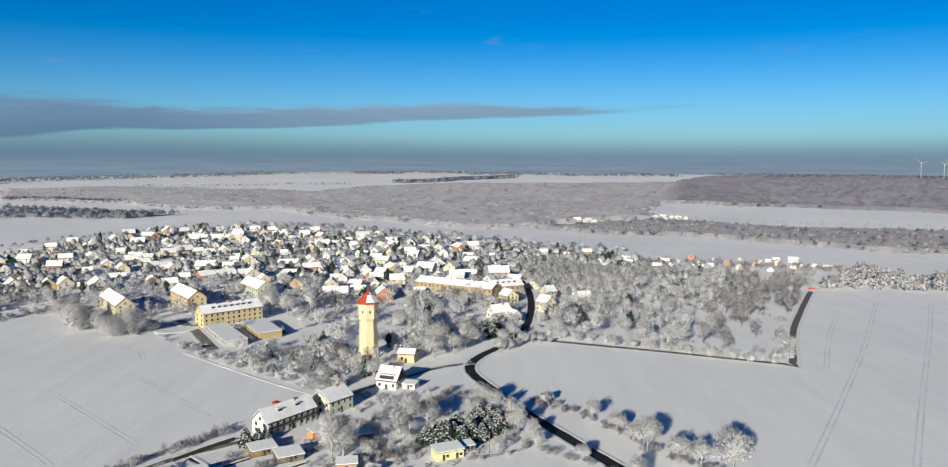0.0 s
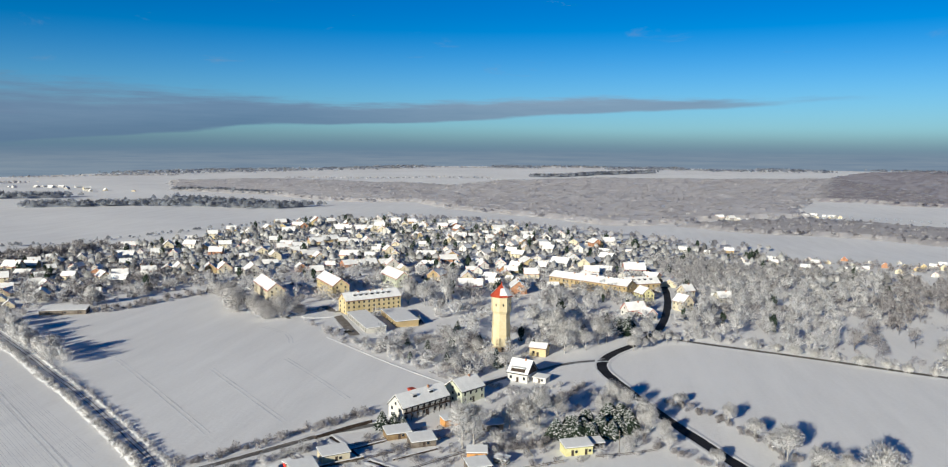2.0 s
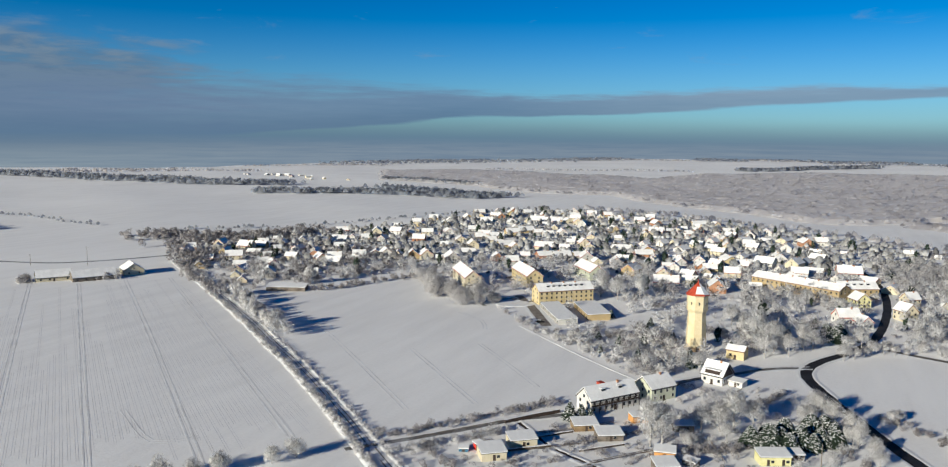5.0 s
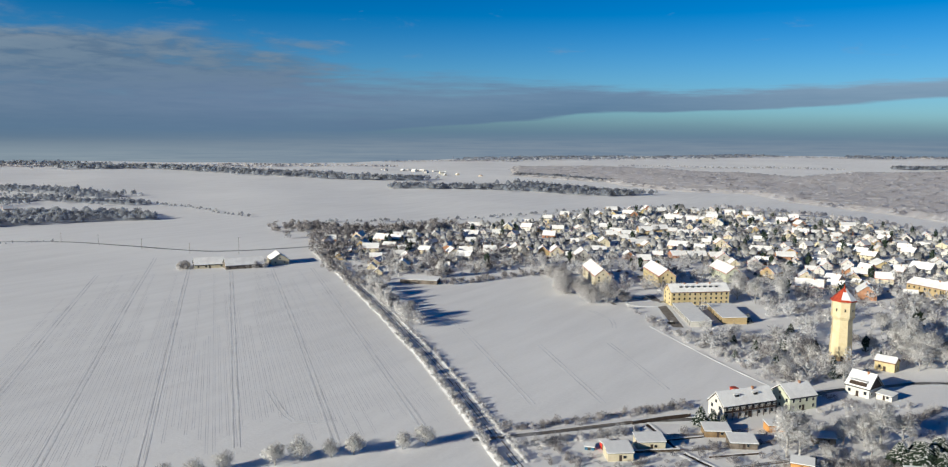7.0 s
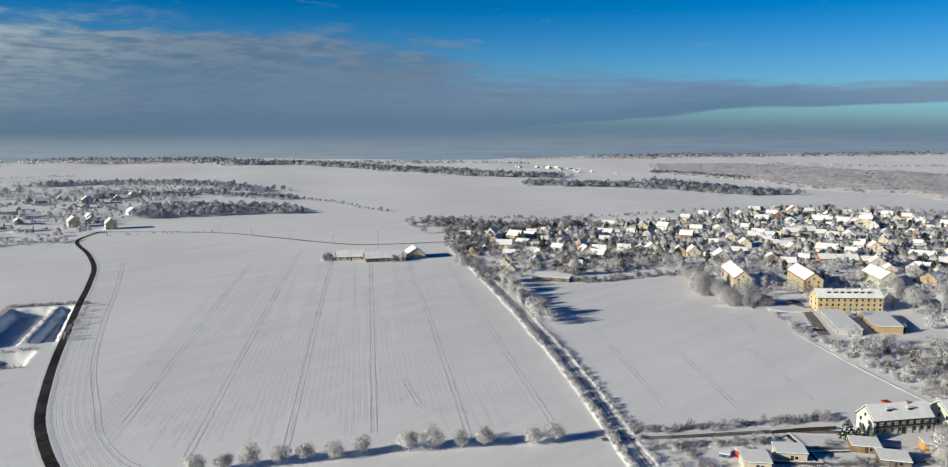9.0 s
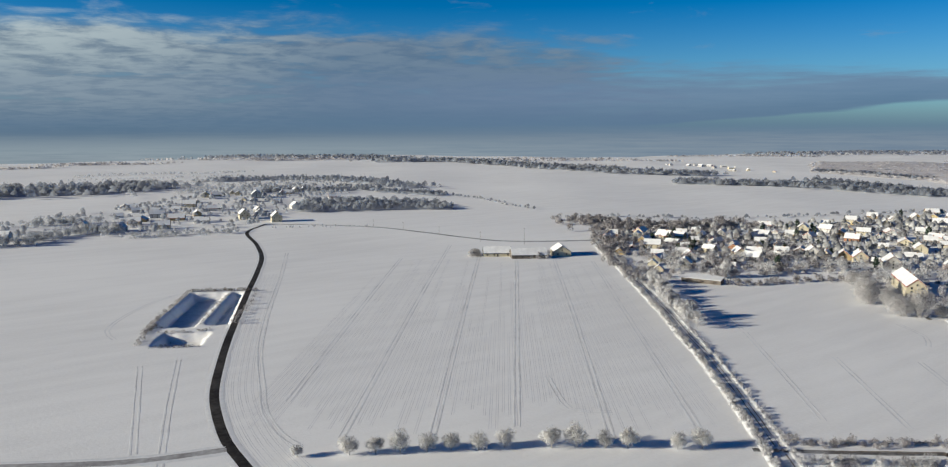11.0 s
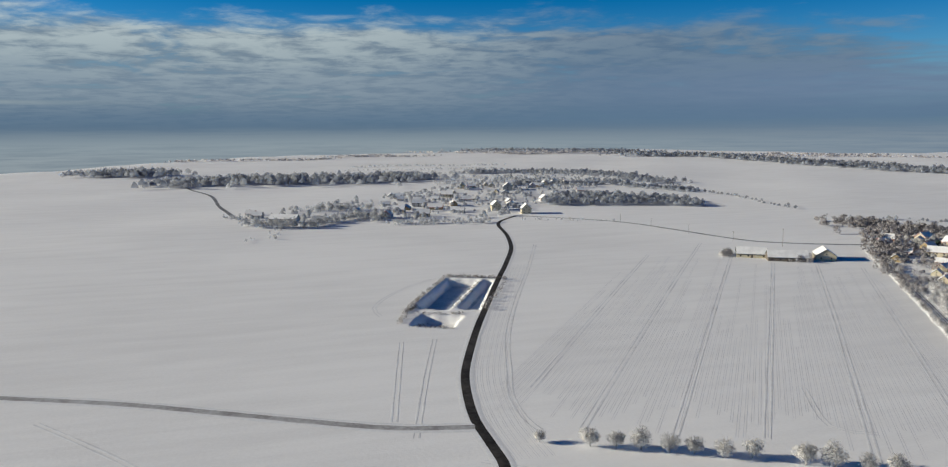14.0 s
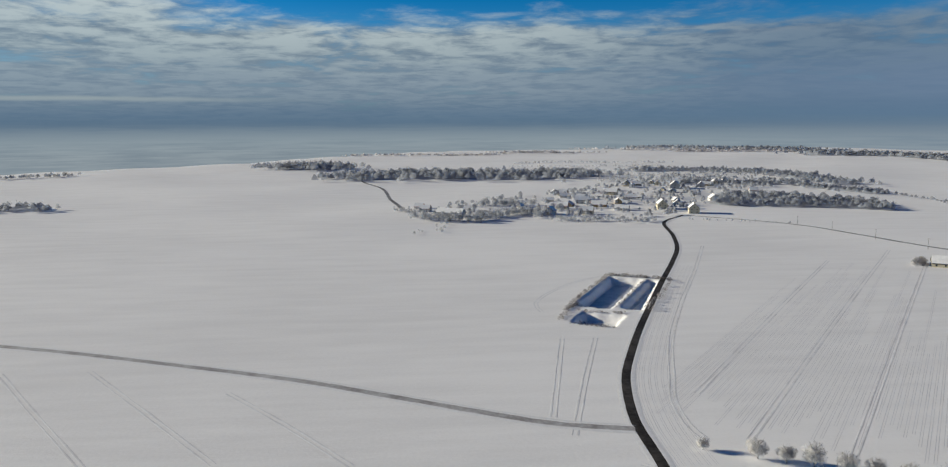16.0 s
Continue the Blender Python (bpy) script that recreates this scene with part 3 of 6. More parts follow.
def tree(name, seed, height, radius, base, n, mat, label, column=False, limbs=9, length=1.5, width=0.26, clumps=22, skirt=False):
    """A frosted leafless tree: trunk with limbs, and a crown of twig sprays."""
    rng = np.random.default_rng(seed)
    trunk = bpy.data.meshes.new("trunk")
    bm = woody(rng, height, radius, base, limbs)
    bm.to_mesh(trunk)
    bm.free()
    trunk.materials.append(MATS["rimed_bark"])
    root = new(name)
    new("trunk", trunk).parent = root
    v, f, nrm = sprays(rng, n, height, radius, base, length, width, column=column, clumps=clumps, skirt=skirt)
    crown = new("crown", tri_mesh("crown", v, f, [mat], nrm))
    crown.parent = root
    tagged(crown, "bare twigs thick with white hoar frost")
    return tagged(root, label, "tree")


def conifer(name, seed, height, radius, label, n=300, full=1.0):
    rng = np.random.default_rng(seed)
    root = new(name)
    bm = bmesh.new()
    tube(bm, (0, 0, -0.2), (0, 0, height * 0.95), 0.02 * height + 0.05, 0.03, 6)
    part("trunk", bm, "bark", root)
    for what, mat, lift, m in (("foliage", "needles", 0.0, n), ("snow_load", "snow", 0.16, int(n * 0.55))):
        t = rng.uniform(0, 1, m) ** 0.75
        a = rng.uniform(0, 2 * np.pi, m)
        z = 0.06 * height + t * height * 0.92
        r = radius * (1 - t) ** full * rng.uniform(0.35, 1.05, m) + 0.1
        d = np.stack([np.cos(a), np.sin(a), np.full(m, -0.28)], 1)
        p = np.stack([-np.sin(a), np.cos(a), rng.normal(0, 0.2, m)], 1)
        c = np.stack([r * np.cos(a), r * np.sin(a), z + lift], 1)
        ln, wd = radius * rng.uniform(0.3, 0.5, m) * (1.15 - t), radius * rng.uniform(0.12, 0.22, m) * (1.25 - t)
        if what == "snow_load":
            ln, wd = ln * 0.75, wd * 0.8
        v = np.stack([c - d * ln[:, None] * 0.5 - p * wd[:, None] * 0.5, c - d * ln[:, None] * 0.3 + p * wd[:, None], c + d * ln[:, None], c - p * wd[:, None] + d * ln[:, None] * 0.2], 1).reshape(-1, 3)
        o = new(what, tri_mesh(what, v, np.arange(4 * m).reshape(m, 4), [mat]))
        o.parent = root
        tagged(o, "dark green drooping needle branches" if what == "foliage" else "white snow lying on the branches")
    return tagged(root, label, "conifer")


def stems(rng, height, radius, limbs, thick):
    """Trunk and rising limbs as slim three-sided spikes: places and triangles."""
    v, f = [], []

    def spike(a, b, w):
        a, b = np.array(a), np.array(b)
        k = len(v)
        for q in range(3):
            v.append(a + w * np.array([math.cos(2.1 * q), math.sin(2.1 * q), 0]))
        v.append(b)
        f.extend([(k, k + 1, k + 3), (k + 1, k + 2, k + 3), (k + 2, k, k + 3)])
    spike((0, 0, 0), (0, 0, height * 0.95), thick)
    for i in range(limbs):
        a = i * 2.4 + rng.uniform(-0.5, 0.5)
        z = height * rng.uniform(0.12, 0.55)
        r = radius * rng.uniform(0.6, 1.0)
        spike((0, 0, z), (r * math.cos(a), r * math.sin(a), min(height, z + height * rng.uniform(0.25, 0.45))), thick * 0.5)
    return np.array(v), np.array(f)


def canopy(rng, radius, low, calm=False, rings=3, sides=5, ragged=10):
    """A far crown: an uneven dome of twigs with some sprays standing out of it."""
    v = [(0.0, 0.0, rng.uniform(0.93, 1.0))]
    for k in range(1, rings + 1):
        p = k / rings * 1.75
        for i in range(sides):
            q = rng.uniform(0.6, 1.25) * radius
            t = 2 * math.pi * (i + 0.5 * (k % 2)) / sides + rng.uniform(-0.2, 0.2)
            v.append((q * math.sin(p) * math.cos(t), q * math.sin(p) * math.sin(t), low + (1 - low) * (0.42 + 0.52 * math.cos(p)) * rng.uniform(0.75, 1.12)))
    v = np.array(v)
    f = [(0, 1 + i, 1 + (i + 1) % sides) for i in range(sides)]
    for k in range(rings - 1):
        for i in range(sides):
            a, b = 1 + k * sides + i, 1 + k * sides + (i + 1) % sides
            f += [(a, a + sides, b), (b, a + sides, b + sides)]
    nrm = v * np.array([1, 1, 1]) - np.array([0, 0, 0.25])
    nrm /= np.linalg.norm(nrm, axis=1)[:, None]
    # calm: normals leaned up and sunward, evening the shade as haze would
    nrm = nrm * (0.25 if calm else 0.85) + np.array([-0.16, -0.28, 0.75] if calm else [0, 0, 0.35]) + rng.normal(0, 0.10, nrm.shape)
    nrm /= np.linalg.norm(nrm, axis=1)[:, None]
    v = v * np.array([0.86, 0.86, 0.93])
    sv, sf, sn = sprays(rng, ragged, 1.0, radius * 1.15, low + 0.1, 0.26, 0.06, 0.6, soft=(0.4, 0.75, 0.15) if calm else (0.85, 0.35, 0.2))
    return np.vstack([v, sv]), np.vstack([np.array(f), sf + len(v)]), np.vstack([nrm, sn])


def joined(name, places, heights, mat, label, category, kinds=6, tris=40, slim=0.38, low=0.15, length=None, width=None, seed=1, parent=None, column=False, limbs=0, lean=0.35, soft=(0.62, 0.38, 0.42), clumps=0, scaly=False, dome=False, calm=False):
    """Many frosted trees or shrubs as one mesh."""
    rng = np.random.default_rng(seed)
    protos = []
    for k in range(kinds):
        r = slim * rng.uniform(0.8, 1.2)
        if dome:
            protos.append(canopy(rng, r, low, calm))
            continue
        v, f, nrm = sprays(rng, tris, 1.0, r, low, length or 0.30, width or 0.09, lean, column, soft, clumps, scaly, low < 0.06)
        if limbs:
            sv, sf = stems(rng, 1.0, r, limbs, 0.012)
            sn = sv * np.array([1, 1, 0]) + np.array([0.003, 0, 0.01])
            sn /= np.linalg.norm(sn, axis=1)[:, None]
            v, f, nrm = np.vstack([v, sv]), np.vstack([f, sf + len(v)]), np.vstack([nrm, sn])
        protos.append((v, f, nrm))
    vs, fs, ns, base = [], [], [], 0
    pick = rng.integers(0, kinds, len(places))
    turn = rng.uniform(0, 2 * np.pi, len(places))
    for k in range(kinds):
        idx = np.where(pick == k)[0]
        if not len(idx):
            continue
        v, f, nrm = protos[k]
        c, s = np.cos(turn[idx]), np.sin(turn[idx])
        h = heights[idx]
        x = (v[None, :, 0] * c[:, None] - v[None, :, 1] * s[:, None]) * h[:, None] + places[idx, 0][:, None]
        y = (v[None, :, 0] * s[:, None] + v[None, :, 1] * c[:, None]) * h[:, None] + places[idx, 1][:, None]
        z = v[None, :, 2] * h[:, None] + terrain(places[idx, 0], places[idx, 1])[:, None] - 0.1
        w = np.stack([x, y, z], 2).reshape(-1, 3)
        g = (f[None] + (np.arange(len(idx)) * len(v))[:, None, None]).reshape(-1, 3) + base
        vs.append(w)
        fs.append(g)
        ns.append(np.stack([nrm[None, :, 0] * c[:, None] - nrm[None, :, 1] * s[:, None], nrm[None, :, 0] * s[:, None] + nrm[None, :, 1] * c[:, None], np.repeat(nrm[None, :, 2], len(idx), 0)], 2).reshape(-1, 3))
        base += len(w)
    ob = new(name, tri_mesh(name, np.vstack(vs), np.vstack(fs), [mat], np.vstack(ns)))
    ob.parent = parent
    return tagged(ob, label, category, kind="stuff")


def thicket(name, poly, cell, height, mat, label, seed):
    """Dense undergrowth that closes the gaps below the crowns of a far wood: an uneven hummocky mass."""
    rng = np.random.default_rng(seed)
    p = np.array(poly, float)
    xs, ys = np.arange(p[:, 0].min() - cell, p[:, 0].max() + cell, cell), np.arange(p[:, 1].min() - cell, p[:, 1].max() + cell, cell)
    gx, gy = np.meshgrid(xs, ys)
    gx, gy = gx + rng.uniform(-0.35, 0.35, gx.shape) * cell, gy + rng.uniform(-0.35, 0.35, gy.shape) * cell
    within = inside(poly, gx.ravel(), gy.ravel()).reshape(gx.shape)
    core = within.copy()
    core[1:-1, 1:-1] &= within[:-2, 1:-1] & within[2:, 1:-1] & within[1:-1, :-2] & within[1:-1, 2:]
    z = terrain(gx, gy) + np.where(core, height * rng.uniform(0.8, 1.05, gx.shape), -0.3)
    idx = np.arange(gx.size).reshape(gx.shape)
    use = within[:-1, :-1] | within[1:, :-1] | within[:-1, 1:] | within[1:, 1:]
    a, b, c, d = idx[:-1, :-1][use], idx[:-1, 1:][use], idx[1:, 1:][use], idx[1:, :-1][use]
    v = np.column_stack([gx.ravel(), gy.ravel(), z.ravel()])
    f = np.vstack([np.column_stack([a, b, c]), np.column_stack([a, c, d])])
    keep, f = np.unique(f, return_inverse=True)
    ob = new(name, tri_mesh(name, v[keep], f.reshape(-1, 3), [mat]))
    ob.data.polygons.foreach_set("use_smooth", np.ones(len(ob.data.polygons), bool))
    return tagged(ob, label, "undergrowth", kind="stuff")


def along(points, gap, spread, rng, step=3):
    """Loose places along a line."""
    line = smooth_line(points, step)
    seg = np.concatenate([[0], np.cumsum(np.hypot(*np.diff(line, axis=0).T))])
    s = np.arange(0, seg[-1], gap) + rng.uniform(-gap / 2, gap / 2, len(np.arange(0, seg[-1], gap)))
    return np.stack([np.interp(s, seg, line[:, 0]), np.interp(s, seg, line[:, 1])], 1) + rng.normal(0, spread, (len(s), 2))

# ---- houses ----
WINDOW = {}


def window_mesh(w, h):
    key = (round(w, 2), round(h, 2))
    if key not in WINDOW:
        bm = bmesh.new()
        box(bm, -w / 2, w / 2, -0.07, 0.04, 0, h, 0)
        bm.faces.ensure_lookup_table()
        front = min(bm.faces, key=lambda f: f.calc_center_median().y)
        ring = bmesh.ops.inset_individual(bm, faces=[front], thickness=0.1)
        front.material_index = 1
        for v in front.verts:
            v.co.y += 0.05
        me = bpy.data.meshes.new("window")
        bmesh.ops.recalc_face_normals(bm, faces=bm.faces)
        bm.to_mesh(me)
        bm.free()
        me.materials.append(MATS["window_frame"])
        me.materials.append(MATS["glass"])
        WINDOW[key] = me
    return WINDOW[key]


def add_window(parent, x, y, z, turn, w=1.1, h=1.3):
    o = new("window", window_mesh(w, h))
    o.parent = parent
    o.matrix_basis = pose(x, y, z, 0, 0, turn)
    return o


def house(name, L, Wd, eave, rise, wall, roof, label, category="house", rows=2, cols=3, gable_cols=2, chimneys=1, snow=0.22, bare=0.0, dormers=0, door=True, gable_windows=True, snow_gap=0.35):
    """A gabled house, its ridge along local x: wall, roof with its snow, chimneys, windows and door."""
    root = new(name)
    bm = bmesh.new()
    a = [bm.verts.new(p) for p in ((-L / 2, -Wd / 2, -0.3), (-L / 2, Wd / 2, -0.3), (-L / 2, Wd / 2, eave), (-L / 2, 0, eave + rise), (-L / 2, -Wd / 2, eave))]
    b = [bm.verts.new((v.co.x + L, v.co.y, v.co.z)) for v in a]
    bm.faces.new(a)
    bm.faces.new(b[::-1])
    for i in range(5):
        j = (i + 1) % 5
        bm.faces.new((a[i], b[i], b[j], a[j]))
    part("wall", bm, wall, root)
    ov, th = 0.45, 0.22
    slope = math.atan2(rise, Wd / 2)
    run = math.hypot(rise, Wd / 2) + ov
    cs, sn = math.cos(slope), math.sin(slope)

    def chevron(x0, x1, low, high, left, right, left_top=0.0):
        """Both roof slopes as one folded slab between two heights over the rafters."""
        b2 = bmesh.new()
        top = eave + rise + 0.03

        def at_slope(s, u, h):
            return (s * (u * cs + h * sn), top - u * sn + h * cs)
        prof = [at_slope(-1, left, low), at_slope(-1, left, high), at_slope(-1, left_top, high) if left_top else (0.0, top + high / cs), at_slope(1, right, high), at_slope(1, right, low), (0.0, top + low / cs)]
        if left_top:
            prof = [at_slope(-1, left, low), at_slope(-1, left, high), at_slope(-1, left_top, high), at_slope(-1, left_top, low + 0.02), (0.0, top + (low + 0.02) / cs), (0.0, top + high / cs), at_slope(1, right, high), at_slope(1, right, low), (0.0, top + low / cs)]
        e0 = [b2.verts.new((x0, y, z)) for y, z in prof]
        e1 = [b2.verts.new((x1, y, z)) for y, z in prof]
        b2.faces.new(e0)
        b2.faces.new(e1[::-1])
        for i in range(len(prof)):
            j = (i + 1) % len(prof)
            b2.faces.new((e0[i], e1[i], e1[j], e0[j]))
        return b2

    r = part("roof", chevron(-L / 2 - ov, L / 2 + ov, 0.0, th, run, run), roof, root)
    if snow:
        g = snow_gap * 0.3
        part("snow_cover", chevron(-L / 2 - ov + g, L / 2 + ov - g, th + 0.004, th + snow, run - snow_gap, run - snow_gap, run * bare), "roof_snow", r, "white snow cover, thin in places")
    for k in range(chimneys):
        bm = bmesh.new()
        x = L * (-0.22 + 0.44 * k / max(1, chimneys - 1)) if chimneys > 1 else L * 0.18
        box(bm, x - 0.35, x + 0.35, -0.75, -0.05, eave + rise - 0.9, eave + rise + 0.9)
        box(bm, x - 0.42, x + 0.42, -0.82, 0.02, eave + rise + 0.9, eave + rise + 1.05)
        part("chimney", bm, "brick_orange", root, "brick chimney")
    for k in range(dormers):
        x = L * (-0.36 + 0.72 * (k + 0.5) / dormers)
        for s in (-1, 1):
            bm = bmesh.new()
            y = s * Wd * 0.27
            z = eave + rise * 0.46 - 0.35
            tall = 1.9 if rise > 3 else 1.45
            box(bm, x - 0.9, x + 0.9, min(y, 0.1 * s), max(y, 0.1 * s), z, z + tall, 0)
            box(bm, x - 0.65, x + 0.65, min(y, y + 0.03 * s), max(y, y + 0.03 * s), z + 0.35, z + tall - 0.15, 1)
            box(bm, x - 1.1, x + 1.1, min(y + 0.25 * s, 0), max(y + 0.25 * s, 0), z + tall, z + tall + 0.17, 2)
            part("dormer", bm, ("dark_slate", "glass", "snow"), r, "small snow-capped dormer")
    storey = eave / rows
    for i in range(rows):
        for k in range(cols):
            x = L * (-0.5 + (k + 0.5) / cols)
            if door and i == 0 and k == cols // 2:
                continue
            for s in (-1, 1):
                add_window(root, x, s * (Wd / 2 + 0.02), storey * i + storey * 0.32, 0 if s < 0 else 180)
        if gable_windows:
            for k in range(gable_cols):
                y = Wd * (-0.5 + (k + 0.5) / gable_cols)
                for s in (-1, 1):
                    add_window(root, s * (L / 2 + 0.02), y, storey * i + storey * 0.32, 90 * s)
    if gable_windows and rise > 2.5:
        for s in (-1, 1):
            add_window(root, s * (L / 2 + 0.02), 0, eave + rise * 0.15, 90 * s, 1.0, 1.1)
    if door:
        bm = bmesh.new()
        box(bm, -0.55, 0.55, -Wd / 2 - 0.06, -Wd / 2 + 0.05, 0, 2.1)
        box(bm, -0.75, 0.75, -Wd / 2 - 0.5, -Wd / 2 - 0.002, -0.2, 0.12)
        part("door", bm, "dark_timber", root, "dark front door on a step")
    return tagged(root, label, category)


def tower():
    """Water tower: square-set octagonal shaft tapering to a wider tank storey, red pyramid roof."""
    root = new("water_tower")

    def rings(levels, sides=8):
        bm = bmesh.new()
        prev = None
        for r, z in levels:
            ring = [bm.verts.new((r * math.cos(math.pi / sides + 2 * math.pi * i / sides), r * math.sin(math.pi / sides + 2 * math.pi * i / sides), z)) for i in range(sides)]
            if prev:
                for i in range(sides):
                    j = (i + 1) % sides
                    bm.faces.new((prev[i], prev[j], ring[j], ring[i]))
            else:
                bm.faces.new(ring[::-1])
            prev = ring
        bm.faces.new(prev)
        return bm

    part("plinth", rings([(5.25, -0.4), (5.2, 1.9), (5.05, 2.1)]), "tower_stone", root, "weathered brown stone base")
    part("shaft", rings([(4.95, 2.0), (4.35, 18.6), (4.35, 19.0)]), "tower_plaster", root, "tapering cream-yellow plaster shaft")
    part("corbel", rings([(4.3, 18.6), (5.15, 20.2), (5.15, 20.5)]), "tower_plaster", root)
    tank = part("tank_storey", rings([(5.05, 20.4), (5.05, 26.6), (5.35, 27.0), (5.35, 27.35)]), "tower_plaster", root, "wider cream-yellow tank storey")
    roof = part("roof", rings([(5.75, 27.3), (5.75, 27.5), (0.35, 33.2), (0.3, 33.3)]), "red_tile", root, "steep red tiled roof")
    bm = bmesh.new()
    tube(bm, (0, 0, 33.2), (0, 0, 34.9), 0.28, 0.06, 6)
    part("finial", bm, "red_tile", roof, "small pointed finial")
    bm = bmesh.new()
    side = 2 * math.pi / 8
    for i in (5, 6, 7, 0, 1):
        a0, a1 = math.pi / 8 + i * side, math.pi / 8 + (i + 1) * side
        lo, hi = (0.12, 0.66) if i != 6 else (0.05, 0.92)

        def at_roof(a, u, up):
            r = 5.78 + (0.35 - 5.78) * u
            return (r * math.cos(a), r * math.sin(a), 27.52 + (33.2 - 27.5) * u + up)
        q = [bm.verts.new(at_roof(a, u, up)) for up in (0.02, 0.16) for a, u in ((a0, lo), (a1, lo), (a1, hi), (a0, hi))]
        for f in ((4, 5, 6, 7), (0, 3, 2, 1), (0, 1, 5, 4), (1, 2, 6, 5), (2, 3, 7, 6), (3, 0, 4, 7)):
            bm.faces.new([q[k] for k in f])
    part("snow_cover", bm, "snow", roof, "snow left on the shaded roof sides")
    for i in range(8):
        a = math.degrees(i * side)
        if i % 2 == 0:
            for z, r in ((6.0, 4.68), (11.5, 4.48), (16.2, 4.3)):
                rr = (r - 0.02) * math.cos(math.pi / 8)
                add_window(root, rr * math.cos(radians(a)), rr * math.sin(radians(a)), z, a + 90, 0.5, 1.0)
        rr = 5.05 * math.cos(math.pi / 8) + 0.01
        add_window(tank, rr * math.cos(radians(a)), rr * math.sin(radians(a)), 22.8, a + 90, 0.65, 1.3)
    bm = bmesh.new()
    rr = 5.2 * math.cos(math.pi / 8)
    box(bm, -0.7, 0.7, -0.08, 0.1, 0, 2.4, 0, pose(rr * math.cos(radians(-90)), rr * math.sin(radians(-90)), 0, 0, 0, 0))
    part("door", bm, "dark_timber", root, "dark entrance door")
    return tagged(root, "tall cream-yellow water tower with red tiled roof", "water tower")


def flat_shed(name, L, Wd, h, wall, label, category="shed", tilt=0.25, openings=1, snow=0.28):
    """A low mono-pitch shed with a snow slab on its roof."""
    root = new(name)
    bm = bmesh.new()
    for v in box(bm, -L / 2, L / 2, -Wd / 2, Wd / 2, -0.2, h):
        if v.co.z > 0 and v.co.y > 0:
            v.co.z += tilt * Wd / 2
    part("wall", bm, wall, root)
    lift = tilt * Wd / 2
    a = math.degrees(math.atan2(lift, Wd))
    bm = bmesh.new()
    m = pose(0, -Wd / 2, h, a, 0, 0)
    box(bm, -L / 2 - 0.35, L / 2 + 0.35, -0.4, Wd + 0.4, 0.01, 0.14, 0, m)
    r = part("roof", bm, "dark_slate", root)
    bm = bmesh.new()
    box(bm, -L / 2 - 0.28, L / 2 + 0.28, -0.33, Wd + 0.33, 0.144, 0.14 + snow, 0, m)
    part("snow_cover", bm, "snow", r, "thick white slab of snow")
    for k in range(openings):
        x = L * (-0.5 + (k + 0.5) / openings)
        bm = bmesh.new()
        box(bm, x - 0.45, x + 0.45, -Wd / 2 - 0.05, -Wd / 2 + 0.05, 0, min(2.0, h - 0.2))
        part("door", bm, "dark_timber", root, "plain dark board door")
        if L / openings > 3:
            add_window(root, x + 1.3, -Wd / 2 - 0.02, 0.9, 0, 1.0, 0.9)
    return tagged(root, label, category)

# ---- the village ----
tower_ob = tower()
tower_ob.matrix_basis = at(-52, 378.5, 20)

apartment_a = house("apartment_block", 37, 11.5, 7.9, 4.0, "yellow_plaster", "brown_tile", "yellow three-storey apartment block under a snowy roof with dormers", "apartment block", 3, 11, 2, 3, dormers=7)
apartment_a.matrix_basis = at(-146, 459.5, 43)
apartment_b = house("apartment_block", 44, 11.5, 6.6, 4.6, "cream_plaster", "red_tile", "long cream apartment block with a snowy pitched roof", "apartment block", 3, 12, 2, 3)
apartment_b.matrix_basis = at(-229, 494, 127)
apartment_c = house("apartment_block", 40, 11.5, 7.2, 4.6, "yellow_plaster", "red_tile", "long yellow apartment block, red tiles showing through the snow", "apartment block", 3, 11, 2, 3, bare=0.12)
apartment_c.matrix_basis = at(-191, 515, 127)
apartment_d = house("apartment_block", 34, 11.5, 6.2, 4.6, "green_plaster", "red_tile", "pale green apartment block with a snowy pitched roof", "apartment block", 2, 9, 2, 2, bare=0.1)
apartment_d.matrix_basis = at(-157, 557, 127)
garage_a = flat_shed("garage_row", 46, 11, 2.6, "grey_plaster", "long row of garages under a thick snow roof", "garages", 0.1, 9)
garage_a.matrix_basis = at(-136, 420.5, 302)
garage_b = flat_shed("workshop", 36, 13, 3.2, "ochre_plaster", "low ochre workshop with a wide snowy flat roof", "workshop", 0.08, 6)
garage_b.matrix_basis = at(-120, 434, 300)
school = house("school", 66, 13, 6.6, 3.4, "ochre_plaster", "brown_tile", "long ochre school building, two storeys, snow on the roof", "school", 2, 18, 3, 4, bare=0.2)
school.matrix_basis = at(-12, 563, -32)
school_wing = house("school_wing", 26, 12, 6.6, 4.0, "ochre_plaster", "brown_tile", "ochre end wing of the school with dormers in a snowy roof", "school", 2, 7, 3, 2, dormers=4)
school_wing.matrix_basis = at(22, 560, 28)
farmhouse = house("farmhouse", 23, 8.6, 4.6, 4.0, "white_plaster", "dark_slate", "long white farmhouse with a dark timber gallery and snowy roof", "farmhouse", 2, 8, 2, 1, dormers=2)
farmhouse.matrix_basis = at(-69.3, 279.5, 55)
bm = bmesh.new()
box(bm, -11.3, 11.3, -5.35, -4.33, 2.75, 2.95, 0)
box(bm, -11.3, 11.3, -5.35, -5.25, 3.9, 4.0, 0)
for i in range(28):
    box(bm, -11.3 + i * 0.83, -11.15 + i * 0.83, -5.35, -5.25, 2.95, 3.9, 0)
for i in range(9):
    box(bm, -11.3 + i * 2.8, -11.1 + i * 2.8, -5.35, -5.17, 0, 4.2, 0)
part("gallery", bm, "dark_timber", farmhouse, "dark timber gallery with a balustrade along the front")
bm = bmesh.new()
